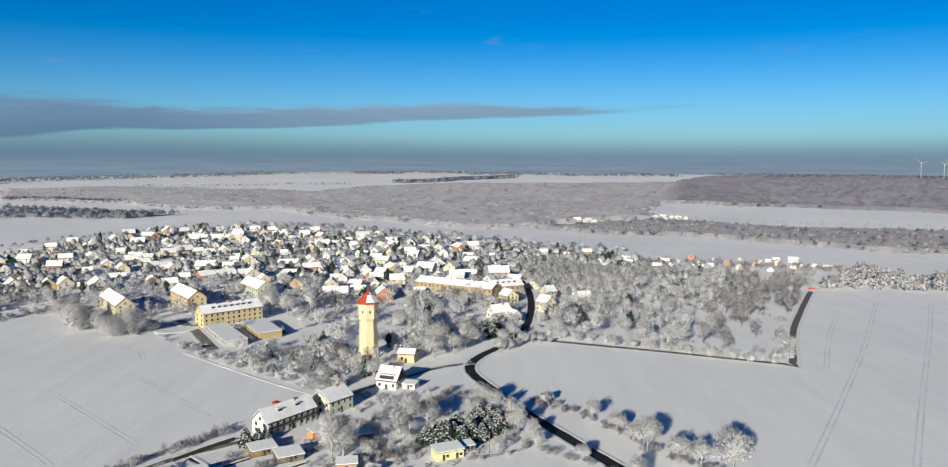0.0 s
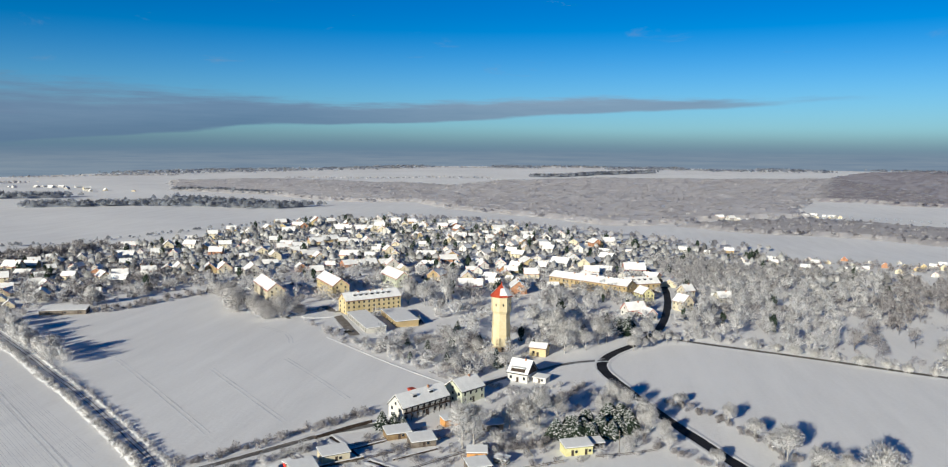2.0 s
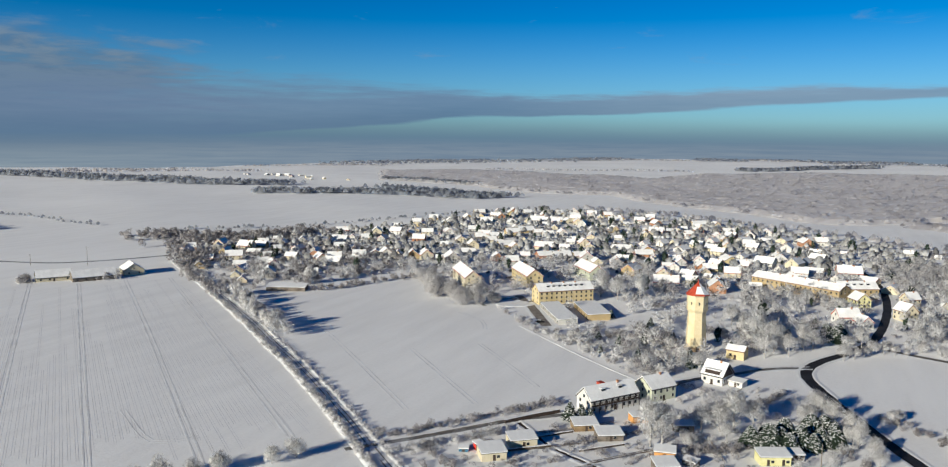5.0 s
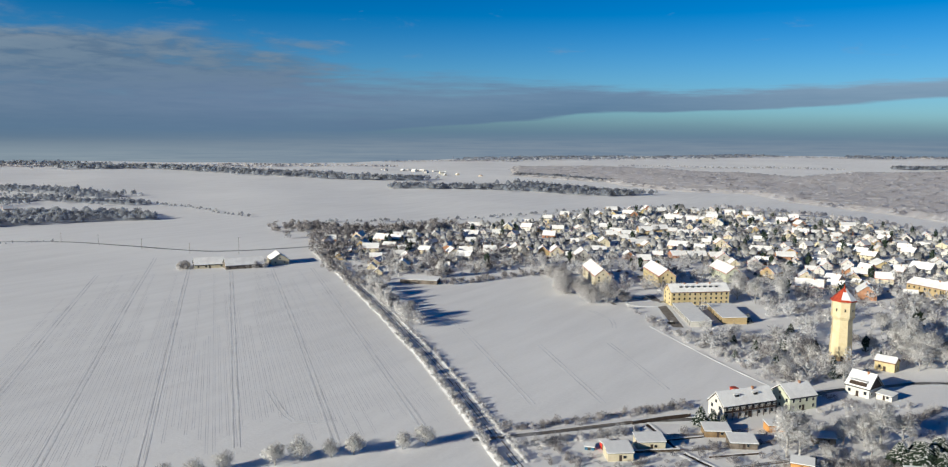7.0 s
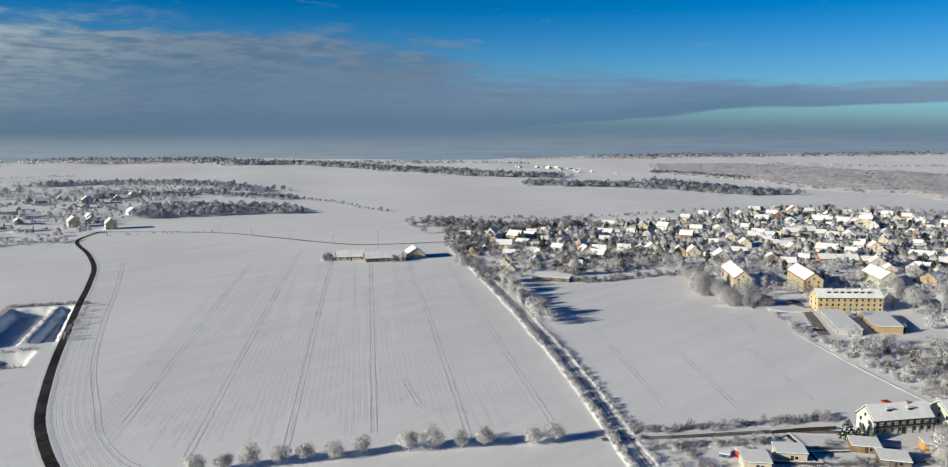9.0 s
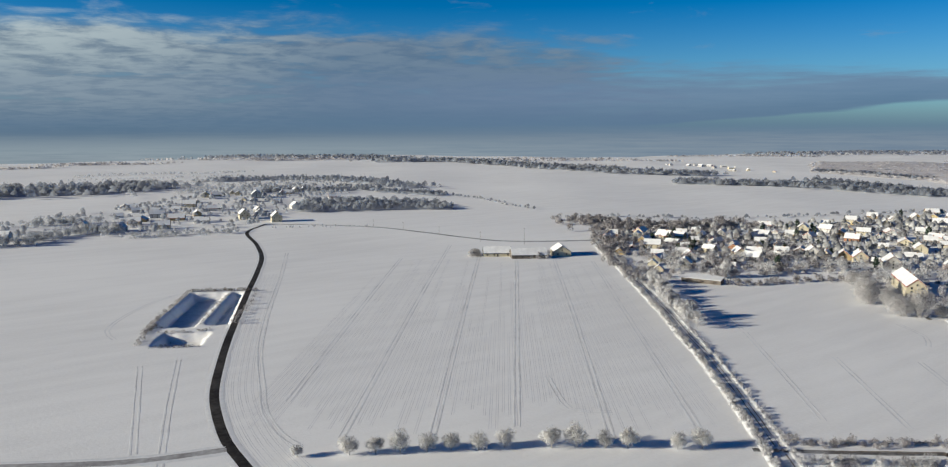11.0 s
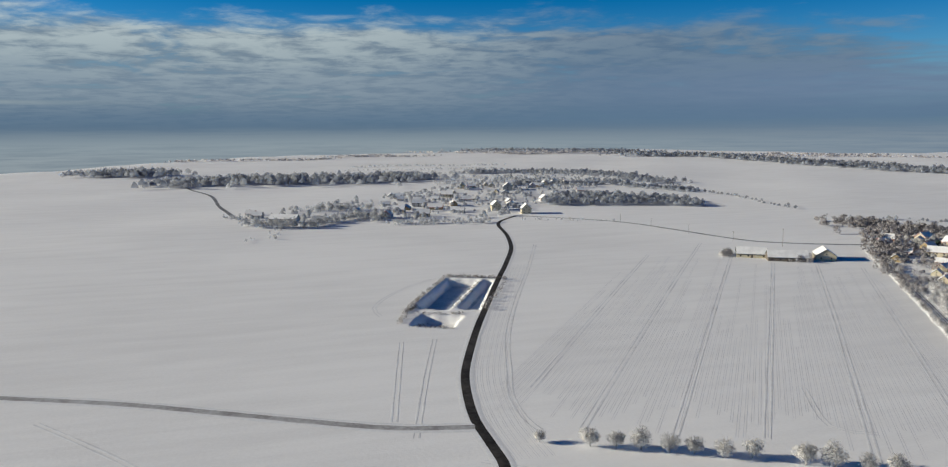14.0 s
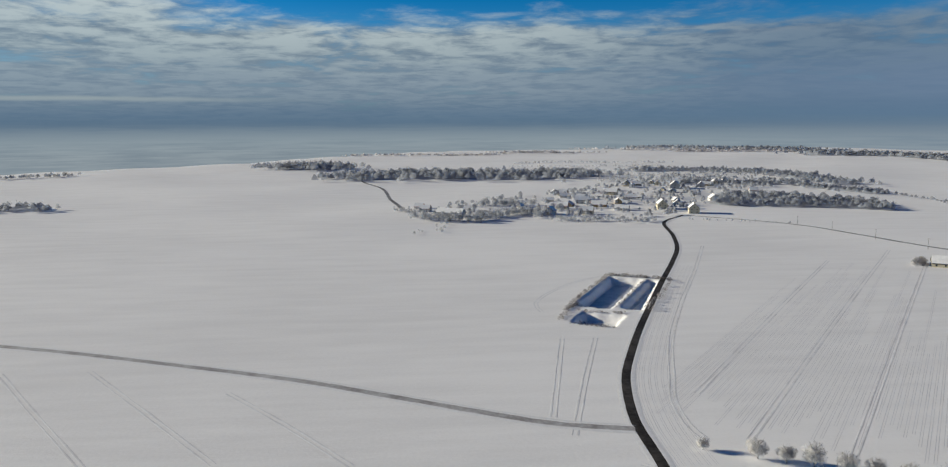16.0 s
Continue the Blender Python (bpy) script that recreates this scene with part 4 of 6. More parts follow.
box(bm, -3.6, -1.6, 0.3, 2.6, 6.6, 9.1, 0)
box(bm, -3.8, -1.4, 0.1, 2.8, 9.1, 9.35, 0)
part("rear_dormer", bm, "red_tile", farmhouse, "red tiled dormer behind the ridge")
annex = house("farm_annex", 12.5, 10.5, 4.9, 3.7, "green_plaster", "dark_slate", "pale green two-storey annex joined to the farmhouse", "house", 2, 4, 3, 1)
annex.matrix_basis = at(-55.5, 298.5, 55)
gable_house = house("gable_house", 9.5, 10, 3.6, 4.8, "white_plaster", "dark_slate", "white steep-gabled house with a dark loggia under the roof", "house", 1, 3, 3, 1)
gable_house.matrix_basis = at(-35.5, 330, -20)
bm = bmesh.new()
box(bm, -3.2, 3.2, -4.7, -3.0, 4.3, 6.0, 0)
box(bm, -3.4, 3.4, -4.9, -4.7, 4.3, 5.0, 0)
box(bm, -3.6, 3.6, -5.1, -1.0, 6.0, 6.3, 1)
clad = bmesh.new()
tri = [(4.78, -4.6, 3.5), (4.78, 4.6, 3.5), (4.78, 0.0, 8.0)]
front, back = [clad.verts.new((x + 0.1, y, z)) for x, y, z in tri], [clad.verts.new(q) for q in tri]
clad.faces.new(front)
clad.faces.new(back[::-1])
for i in range(3):
    clad.faces.new((front[i], back[i], back[(i + 1) % 3], front[(i + 1) % 3]))
part("gable_cladding", clad, "dark_timber", gable_house, "dark boarded gable")
part("loggia", bm, ("dark_timber", "snow"), gable_house, "dark timber loggia with a snow cap")
lean_to = flat_shed("lean_to", 6, 4.5, 2.0, "white_plaster", "low white lean-to beside the gabled house", "shed")
lean_to.matrix_basis = at(-27, 327.5, -20)
tower_hut = house("pump_house", 8.2, 6.2, 4.0, 1.8, "yellow_plaster", "brown_tile", "small pale yellow pump house beside the tower", "hut", 1, 2, 1, 0)
tower_hut.matrix_basis = at(-32, 372, -12)
yellow_house = house("gable_house", 11, 9, 4.5, 4.0, "lemon_plaster", "brown_tile", "pale yellow gabled house below the school", "house", 2, 3, 3, 1)
yellow_house.matrix_basis = at(24, 531, 118)
white_a = house("gable_house", 10, 8.5, 5.5, 4.2, "cream_plaster", "brown_tile", "cream gabled house beside the main road", "house", 2, 3, 2, 1)
white_a.matrix_basis = at(47, 500, 125)
white_b = house("gable_house", 9, 8, 4.5, 4.0, "cream_plaster", "brown_tile", "cream house with a snowy roof behind its neighbour", "house", 2, 3, 2, 1)
white_b.matrix_basis = at(53, 547, 40)
red_roof = house("cottage", 13, 9, 3.6, 4.2, "white_plaster", "red_tile", "white cottage, red tiles bare on one roof side", "house", 1, 4, 2, 1, bare=0.55)
red_roof.matrix_basis = at(16, 478, 30)
side_wing = house("cottage", 9, 7, 3.4, 3.2, "white_plaster", "red_tile", "small white cottage beside the main road", "house", 1, 3, 2, 1)
side_wing.matrix_basis = at(24, 468, 120)

# gardens below the farmhouse
for make, x, y, turn in (
        (flat_shed("summer_house", 9, 6, 2.7, "cream_plaster", "cream summer house under thick snow", "summer house"), -85, 229, 38),
        (flat_shed("summer_house", 8, 7, 2.6, "cream_plaster", "pale summer house with a broad snow roof", "summer house"), -90, 215.5, 38),
        (flat_shed("garden_shed", 4.2, 2.2, 2.2, "red_paint", "bright red garden shed", "shed"), -95.5, 218.5, -35),
        # made-up low shed, put where a small teal tarp lies
        (flat_shed("garden_shed", 3.0, 2.0, 1.0, "blue_paint", "low blue shed shape in place of a small teal tarp", "shed"), -100, 216, 20),
        (flat_shed("garden_hut", 8.5, 6, 2.1, "dark_ochre", "brown garden hut with a snow slab roof", "shed"), -70.5, 252.5, 32),
        (flat_shed("garden_hut", 8.5, 6.5, 2.0, "grey_timber", "grey timber garden hut under snow", "shed"), -60.5, 247.5, 30),
        (flat_shed("garden_hut", 6.5, 4.5, 2.5, "orange_timber", "orange timber garden hut", "shed"), -40, 239, 10),
        (flat_shed("garden_hut", 7, 6, 2.3, "grey_timber", "low hut with a square snow roof", "shed"), -38, 229, 30),
        (flat_shed("garden_shed", 4.5, 2.8, 1.6, "grey_timber", "small low shed under a snow slab", "shed"), -31.5, 236.5, -20),
        (flat_shed("summer_house", 9.5, 5.5, 2.8, "lemon_plaster", "lemon yellow summer house with dark windows", "summer house", openings=2), -8.5, 250, 25),
        (flat_shed("garden_shed", 5, 4, 2.0, "grey_timber", "low shed behind the yellow summer house", "shed"), -2.5, 256, 25),
        (flat_shed("garden_shed", 6, 4, 2.4, "orange_timber", "small brown shed in the farm garden", "shed"), -55, 268, 40),
        (flat_shed("garden_shed", 7, 4, 2.2, "grey_timber", "dark open shed at the farm yard", "shed"), -39, 266, 25),
        (flat_shed("field_barn", 26, 9, 2.6, "grey_timber", "long low timber shed at the field edge", "barn", openings=3), -322, 411, 22)):
    make.matrix_basis = at(x, y, turn)

# village houses, quarter by quarter
WEST = [(-495, 534), (-518, 524), (-496, 572), (-484, 583), (-488, 610), (-460, 612), (-463, 488), (-446, 500), (-414, 470), (-388, 436), (-368, 420), (-411, 495), (-390, 480), (-366, 446), (-420, 542), (-369, 489),
        (-377, 525), (-376, 549), (-407, 597), (-404, 556), (-440, 455), (-428, 520), (-345, 470), (-450, 560)]
NORTHWEST = [(-486, 720), (-441, 670), (-417, 660), (-433, 705), (-398, 678), (-394, 706), (-382, 724), (-362, 714), (-457, 786), (-432, 784), (-451, 826), (-369, 748), (-328, 694), (-363, 562), (-373, 540), (-357, 580),
             (-344, 575), (-331, 573), (-319, 578), (-307, 579), (-293, 579), (-277, 568), (-287, 622), (-350, 770), (-410, 745), (-330, 660), (-300, 660), (-405, 810)]
NORTH = [(-321, 724), (-309, 739), (-300, 760), (-354, 848), (-345, 875), (-318, 815), (-298, 795), (-280, 786), (-265, 775), (-255, 792), (-344, 959), (-424, 862), (-417, 899), (-430, 966), (-380, 882), (-425, 1019),
         (-388, 939), (-406, 1031), (-377, 1011), (-351, 1003), (-338, 1032), (-300, 705), (-286, 690), (-274, 679), (-262, 670), (-249, 598), (-231, 586), (-234, 625), (-218, 631), (-205, 637)]
CENTRE = [(-291, 1032), (-319, 1041), (-267, 1024), (-257, 940), (-217, 861), (-220, 933), (-184, 876), (-170, 884), (-158, 892), (-150, 929), (-140, 972), (-121, 980), (-98, 916), (-102, 853), (-264, 877), (-239, 851),
          (-190, 645), (-167, 613), (-152, 618), (-128, 626), (-106, 577), (-107, 650), (-72, 687), (-300, 980), (-240, 985), (-200, 985), (-185, 940), (-240, 905), (-290, 920), (-130, 905), (-210, 720)]
EAST = [(-85, 729), (-119, 736), (-110, 767), (-94, 749), (-142, 761), (-158, 753), (-134, 783), (-167, 739), (-131, 583), (-89, 584), (-75, 591), (-89, 857), (-73, 832), (-53, 844), (-37, 850), (-20, 859),
        (-64, 716), (-78, 656), (-56, 654), (-41, 670), (-29, 655), (-19, 679), (-12, 701), (-2, 723), (-4, 649), (21, 661), (12, 618), (33, 624), (46, 592), (-60, 780), (-30, 790), (-100, 800), (-5, 770)]
RIM = [(19, 797), (72, 800), (94, 785), (116, 795), (144, 748), (73, 541), (151, 758), (183, 760), (194, 741), (180, 710), (215, 765), (206, 699), (237, 724), (257, 708), (282, 719), (303, 735), (319, 698),
       (140, 1204), (177, 1212), (217, 1184), (335, 1319), (353, 1297), (160, 1225), (120, 735)]
HAMLET = [(-952, 174), (-1025, 205), (-976, 219), (-898, 223), (-924, 253), (-992, 297), (-1045, 278), (-880, 175), (-896, 128), (-837, 35), (-860, 15), (-887, 9), (-826, 150), (-824, 190),
          (-959, 389), (-1111, 392), (-1129, 439), (-1045, 482), (-930, 210), (-1000, 250), (-860, 240), (-900, 320), (-1180, 480), (-1230, 520), (-980, 340)]

SHAPES = [("cottage", 13, 10.5, 2.6, 4.4, 1, 2, 1), ("gable_house", 14, 11, 3.7, 4.6, 2, 2, 1), ("town_house", 17, 12, 4.6, 4.8, 2, 3, 1), ("bungalow", 17, 13, 2.5, 3.9, 1, 2, 1)]
WALLS = [("white_plaster", "white"), ("cream_plaster", "cream"), ("grey_plaster", "grey"), ("ochre_plaster", "ochre"), ("white_plaster", "white"), ("yellow_plaster", "yellow"), ("brick_orange", "orange brick")]
PROTO = {}


def infill(poly, n, gap, taken, seed):
    """More house plots in a quarter, each a garden's width from the others."""
    r2 = np.random.default_rng(seed)
    out = []
    for q in scatter(poly, 4000, r2, avoid=[(taken, gap), (MAIN_ROAD, 10)]):
        if all((q[0] - o[0]) ** 2 + (q[1] - o[1]) ** 2 > gap * gap for o in out):
            out.append((round(float(q[0]), 1), round(float(q[1]), 1)))
        if len(out) == n:
            break
    return out


TAKEN = WEST + NORTHWEST + NORTH + CENTRE + EAST + RIM + [(-142, 467), (-229, 494), (-191, 515), (-152, 560), (-215, 478), (-240, 508), (-180, 500), (-205, 530), (-136, 417), (-112, 430), (-12, 563), (10, 550), (-35, 578), (24, 531), (47, 500), (53, 547)]
EXTRA = infill([(-480, 640), (-440, 1000), (-330, 1060), (-120, 990), (10, 870), (30, 640), (-60, 610), (-130, 620), (-300, 640)], 74, 17.5, TAKEN, 3)
EXTRA += infill([(-120, 560), (-60, 520), (20, 620), (-20, 700), (-140, 660)], 20, 16, TAKEN, 4)
EXTRA += infill([(-525, 515), (-480, 625), (-345, 610), (-330, 440), (-440, 462)], 18, 17, TAKEN, 8)
RIM += infill([(120, 705), (130, 745), (300, 705), (285, 662), (200, 680)], 7, 14, RIM, 12)
RIM += infill([(140, 690), (150, 772), (320, 745), (335, 680), (240, 688)], 14, 12, RIM, 9)
HAMLET += infill([(-1180, 300), (-1000, 150), (-840, 200), (-895, 340), (-1030, 400), (-1250, 560)], 22, 21, HAMLET, 6)
rng = np.random.default_rng(21)
for quarter, spots, base in (("west", WEST, 40), ("northwest", NORTHWEST, 30), ("north", NORTH, 35), ("centre", CENTRE, 25), ("east", EAST, -20), ("rim", RIM, -15), ("middle", EXTRA, 15), ("hamlet", HAMLET, 70)):
    for x, y in spots:
        s = SHAPES[rng.choice(4, p=(0.3, 0.3, 0.22, 0.18))]
        w, colour = WALLS[rng.choice(7, p=(0.22, 0.28, 0.16, 0.07, 0.13, 0.05, 0.09))]
        if quarter == "hamlet" and w == "brick_orange":
            w, colour = "grey_plaster", "grey"
        tile = ("red_tile", "brown_tile", "dark_slate")[rng.choice(3, p=(0.35, 0.4, 0.25))]
        bare = rng.random() < 0.2
        m = at(x, y, base + 90 * rng.integers(0, 4) + rng.normal(0, 7), None, rng.uniform(0.76, 1.04) * (0.58 if quarter == "rim" else 0.8 if quarter == "west" else 1.12 if quarter == "hamlet" else 1.0))
        key = (s[0], w, tile, bare)
        if key not in PROTO:
            PROTO[key] = house(s[0], *s[1:5], w, tile, f"{colour} {s[0].replace('_', ' ')} with a {'half-bare tiled' if bare else 'snow-covered'} roof in the village", "house", s[5], s[6], s[7], 1, 0.2, 0.35 if bare else 0.0)
            tagged(PROTO[key], group="village houses")
            PROTO[key].matrix_basis = m
        else:
            copy_thing(PROTO[key], m)

hamlet_a = house("gable_house", 15, 11, 6.0, 5.0, "cream_plaster", "dark_slate", "cream gabled house at the head of the field road", "house", 2, 4, 2, 1)
hamlet_a.matrix_basis = at(-864, 288, 170)
hamlet_b = house("gable_house", 15, 11, 6.0, 5.0, "cream_plaster", "dark_slate", "cream gabled house beside the field road", "house", 2, 4, 2, 1)
hamlet_b.matrix_basis = at(-819, 309, 165)
hamlet_c = house("long_barn", 30, 12, 3.6, 4.4, "white_plaster", "dark_slate", "long low barn with a smooth snowy roof at the hamlet edge", "barn", 1, 6, 2, 0)
hamlet_c.matrix_basis = at(-822, 41, 62)

wood_cottage = house("cottage", 10, 8, 2.8, 3.6, "cream_plaster", "dark_slate", "small cream cottage among the frosted trees", "house", 1, 3, 2, 1)
wood_cottage.matrix_basis = at(76, 536, 25)

# ---- barns in the fields ----
barn = house("field_barn", 28, 14, 2.7, 4.4, "grey_timber", "dark_slate", "long dark boarded barn with a wide snowy roof", "barn", 1, 5, 2, 0, gable_windows=False, snow=0.3)
barn.matrix_basis = at(-469, 381.5, 61)
barn_b = house("barn_house", 18, 14, 3.6, 4.6, "cream_plaster", "dark_slate", "cream gabled barn at the end of the field group", "barn", 1, 3, 2, 0, snow=0.3)
barn_b.matrix_basis = at(-465, 412, 148)
barn_c = house("barn_house", 22, 13, 2.6, 4.4, "cream_plaster", "dark_slate", "low cream barn beside frosted bushes", "barn", 1, 4, 2, 0, snow=0.3)
barn_c.matrix_basis = at(-491, 367, 58)

# ---- trees near the camera ----
BIRCH = [tree("birch", 71 + k, h, r, 1.8, n, "frost_twigs", "tall frosted birch with hanging twigs", length=1.1, width=0.10, limbs=14, clumps=34) for k, (h, r, n) in enumerate(((19, 5.4, 6200), (16, 4.6, 5200)))]
OAK = [tree("frosted_tree", 11 + k, h, r, b, n, "frost_twigs", "bare deciduous tree white with hoar frost", length=0.9, width=0.11, clumps=24) for k, (h, r, b, n) in enumerate(((12, 4.8, 1.6, 3600), (10, 4.4, 1.2, 3100), (14, 5.4, 2.0, 4300), (8, 3.6, 0.8, 2400)))]
ROUND = [tree("round_tree", 31 + k, h, r, 0.7, 2300, "frost_white", "small round frosted tree in the roadside row", length=0.65, width=0.10, limbs=12, clumps=24, skirt=True) for k, (h, r) in enumerate(((7.0, 3.3), (6.4, 3.1), (7.4, 3.5)))]
FIR = [conifer("conifer", 51 + k, h, r, "dark green conifer with snow-laden branches", n, full) for k, (h, r, n, full) in enumerate(((13, 5.8, 1900, 0.5), (11, 5.0, 1600, 0.55), (9, 3.2, 800, 0.7)))]
USED = set()


def plant(kinds, x, y, size, k, group):
    ob = kinds[k % len(kinds)]
    m = at(x, y, (x * 37 + y * 91) % 360, None, size)
    if ob.name in USED:
        ob = copy_thing(ob, m)
    else:
        USED.add(ob.name)
        ob.matrix_basis = m
    return tagged(ob, group=group)


for k, (x, y, s) in enumerate([(-205, 94, 1.0), (-201, 101, 0.95), (-198, 108, 1.05), (-193, 115, 0.95), (-190, 122, 1.0), (-185, 129, 0.85), (-182, 137, 1.0), (-173, 149, 1.2), (-169, 156, 1.1),
                               (-163, 163, 0.9), (-159, 169, 1.15), (-149, 181, 0.85), (-145, 188, 1.05), (-213, 80, 0.7)]):
    plant(ROUND, x, y, s, k, "roadside row of trees")
for k, (x, y, s) in enumerate([(-17, 280, 0.9), (-30, 279, 0.8), (-33, 268, 0.7), (0, 291, 1.0), (15, 277, 0.65), (16, 396, 0.5), (24.5, 404, 0.5), (33, 418, 0.7), (31, 309, 0.45), (16, 414, 0.9), (-34, 530, 0.9), (-22, 526, 0.8), (-6, 520, 1.0), (4, 530, 0.85), (14, 512, 0.8), (-46, 545, 0.9), (-30, 505, 1.0), (-12, 500, 0.9), (34, 548, 0.7), (21, 432, 1.0), (48, 440, 0.9), (50, 462, 1.0), (-10, 386, 1.15), (-43, 401, 1.0), (0, 404, 1.0), (13, 448, 1.1), (-24, 262, 0.7), (-34, 250, 0.6), (-20, 378, 1.2), (-63, 372, 0.9),
                               (-45, 343, 0.9), (-66, 333, 1.0), (-42, 440, 1.2), (-16, 396, 1.15), (-4, 398, 0.9), (-58, 402, 0.9), (22, 420, 0.9), (-25, 392, 1.2)]):
    plant(OAK, x, y, s, k, "garden trees")
for k, (x, y, s) in enumerate([(-46, 246, 0.95), (-43, 250, 1.0), (-23, 274, 0.9), (-27, 270, 0.75), (-128, 484, 1.1), (-116, 480, 1.1), (-104, 490, 1.0), (-17, 390, 1.05), (-26, 402, 1.1), (-21, 396, 0.9), (-5, 406, 0.8), (-322, 436, 0.95), (-34, 410, 0.85), (13, 276, 0.5), (5, 297, 0.62)]):
    plant(BIRCH, x, y, s, k, "tall birches")
for k, (x, y, s) in enumerate([(59, 256, 0.95), (52, 274, 0.8), (45, 287, 0.7), (67, 247, 0.9), (81, 235, 1.2), (29, 306, 0.55), (73, 241, 0.8), (56, 264, 0.7), (22, 258, 0.5), (36, 247, 0.6), (50, 230, 0.7)]):
    plant(OAK, x, y, s * 1.25, k, "trees along the field edge")
for k, (x, y, s) in enumerate([(-16, 262, 0.65), (-10, 261, 0.7), (-4, 261, 0.75), (3, 266, 0.85), (9, 274, 0.85), (6, 279, 0.95), (-13, 263, 0.7), (-7, 264, 0.8), (-1, 266, 0.9), (5, 271, 0.95), (-6, 270, 0.95), (2, 277, 1.0), (9, 281, 0.9), (-12, 268, 0.7), (-77.5, 258, 0.8), (-74, 261, 0.8), (-71, 262.5, 0.6), (-46, 350, 0.8), (-49, 345, 0.8),
                               (-106, 426, 0.8), (-80, 400, 0.7), (0, 452, 0.9), (6, 445, 0.8), (-88, 372, 0.7), (-100, 378, 0.6), (-74, 352, 0.65), (-92, 352, 0.55), (-112, 372, 0.55), (-52, 362, 0.75), (-64, 386, 0.8), (-12, 418, 0.9), (8, 428, 0.8), (-36, 384, 0.7), (-22, 430, 0.85), (-82, 418, 0.7)]):
    plant(FIR, x, y, s, 0 if k < 14 and k % 3 else 1 if k < 14 else 2, "garden conifers")
MOUND = [tree("spreading_tree", 61 + k, h, r, 0.4, 6500, "frost_mid", "broad round tree grey with frost beside the block", length=0.9, width=0.17, clumps=40, skirt=True) for k, (h, r) in enumerate(((14, 7.8), (12.5, 7.2)))]
for k, (x, y, s) in enumerate([(-224, 437, 1.1), (-230, 446, 0.9), (-214, 441, 0.75), (-198, 422, 1.1), (-190, 427, 0.95), (-183, 436, 0.7), (-259, 483, 0.65), (-249, 474, 0.7), (-240, 462, 0.9)]):
    plant(MOUND, x, y, s, k, "trees beside the apartment block")

for k, (x, y, s) in enumerate([(74, 404, 0.62), (84, 400, 0.89), (92, 396, 0.80), (100, 392, 0.71), (109, 386, 0.62), (118, 381, 0.89), (128, 377, 0.80), (136, 373, 0.71), (145, 369, 0.62)]):
    plant(ROUND, x, y, s, k, "small trees along the wood path")
for k, (x, y, s) in enumerate([(13.5, 389, 0.82), (18, 393, 0.85), (22.5, 400, 0.55), (26, 406, 0.95), (31, 409, 0.62), (36, 410, 0.7), (41, 409, 0.45)]):
    plant(OAK, x, y, s, k, "trees at the bend of the main road")
for k, (x, y, s) in enumerate([(16.5, 274, 0.62), (14, 284, 0.68), (9, 292, 0.6), (21, 266, 0.55), (3, 298, 0.66)]):
    plant(BIRCH, x, y, s, k, "tall birches")
for k, (x, y, s) in enumerate([(10, 424, 1.0), (12.5, 436, 1.1), (6, 432, 0.9)]):
    plant(FIR, x, y, s, k % 2, "garden conifers")
plant(OAK, 157, 815, 0.8, 3, "lone trees")
plant(OAK, 149, 820, 0.7, 2, "lone trees")

# ---- woods, hedges and garden shrubs ----
rng = np.random.default_rng(5)
houses_at = np.array([(76, 536), (72, 526), (69, 517)] + WEST + NORTHWEST + NORTH + CENTRE + EAST + RIM + HAMLET + EXTRA + [(-864, 288), (-819, 309), (-816, 30), (-822, 41), (-828, 52), (-142, 467), (-229, 494), (-191, 515), (-152, 560), (-136, 417), (-112, 430), (-12, 563), (10, 550), (-30, 575), (22, 560), (-69, 279), (-53, 299), (-33, 329),
                     (-32, 372), (24, 531), (47, 500), (53, 547), (16, 478), (24, 468), (-52, 378), (-216, 480), (-240, 508), (-180, 502), (-205, 530)], float)
VILLAGE = [(-335, 400), (-462, 462), (-530, 560), (-470, 800), (-400, 1060), (-330, 1080), (-113, 1010), (20, 885), (150, 775), (250, 600), (160, 480), (60, 425), (10, 408), (-60, 320), (-130, 377), (-182, 440), (-250, 500), (-290, 505)]
clear = [(houses_at, 8.5), (MAIN_ROAD, 7.0), (GARDEN_LANE, 4.0), ([(-170, 430), (-160, 425), (-180, 460), (-150, 440), (-147, 430), (-125, 404), (-118, 440), (-105, 418), (-150, 450), (-136, 462), (-125, 472), (-128, 396), (-116, 402), (-104, 406), (-140, 408), (-96, 420), (-112, 414), (-160, 440)], 13.0)]
pts = scatter(VILLAGE, 2700, rng, avoid=clear)
d = np.hypot(pts[:, 0], pts[:, 1])
near = d < 640
close = pts[near]
half = 3 * len(close) // 4
for some, mat, seed in ((close[:half], "frost_twigs", 3), (close[half:], "frost_grey", 33)):
    joined("village_trees", some, rng.uniform(3.5, 11.5, len(some)), mat, "frosted garden trees and shrubs between the houses", "trees", 8, 245, 0.46, 0.05, 0.15, 0.026, seed, limbs=8, lean=0.6, clumps=9)
far_pts = pts[~near]
third = len(far_pts) // 3
joined("village_trees", far_pts[:third], rng.uniform(5, 10, third), "village_wood", "dark bare trees between far village houses", "trees", 10, 80, 0.42, 0.03, 0.22, 0.07, 90, dome=True)
joined("village_trees", far_pts[third:], rng.uniform(2.0, 6, len(far_pts) - third), "village_wood", "grey frosted trees between far village houses", "trees", 10, 90, 0.5, 0.0, 0.2, 0.06, 4, dome=True)
# low shrubs whose dark tone also fills in for shaded ground
low = scatter(VILLAGE, 2600, rng, avoid=[(houses_at, 6.0), (MAIN_ROAD, 6.0), (close, 3.0)])
low = low[np.hypot(low[:, 0], low[:, 1]) > 560]
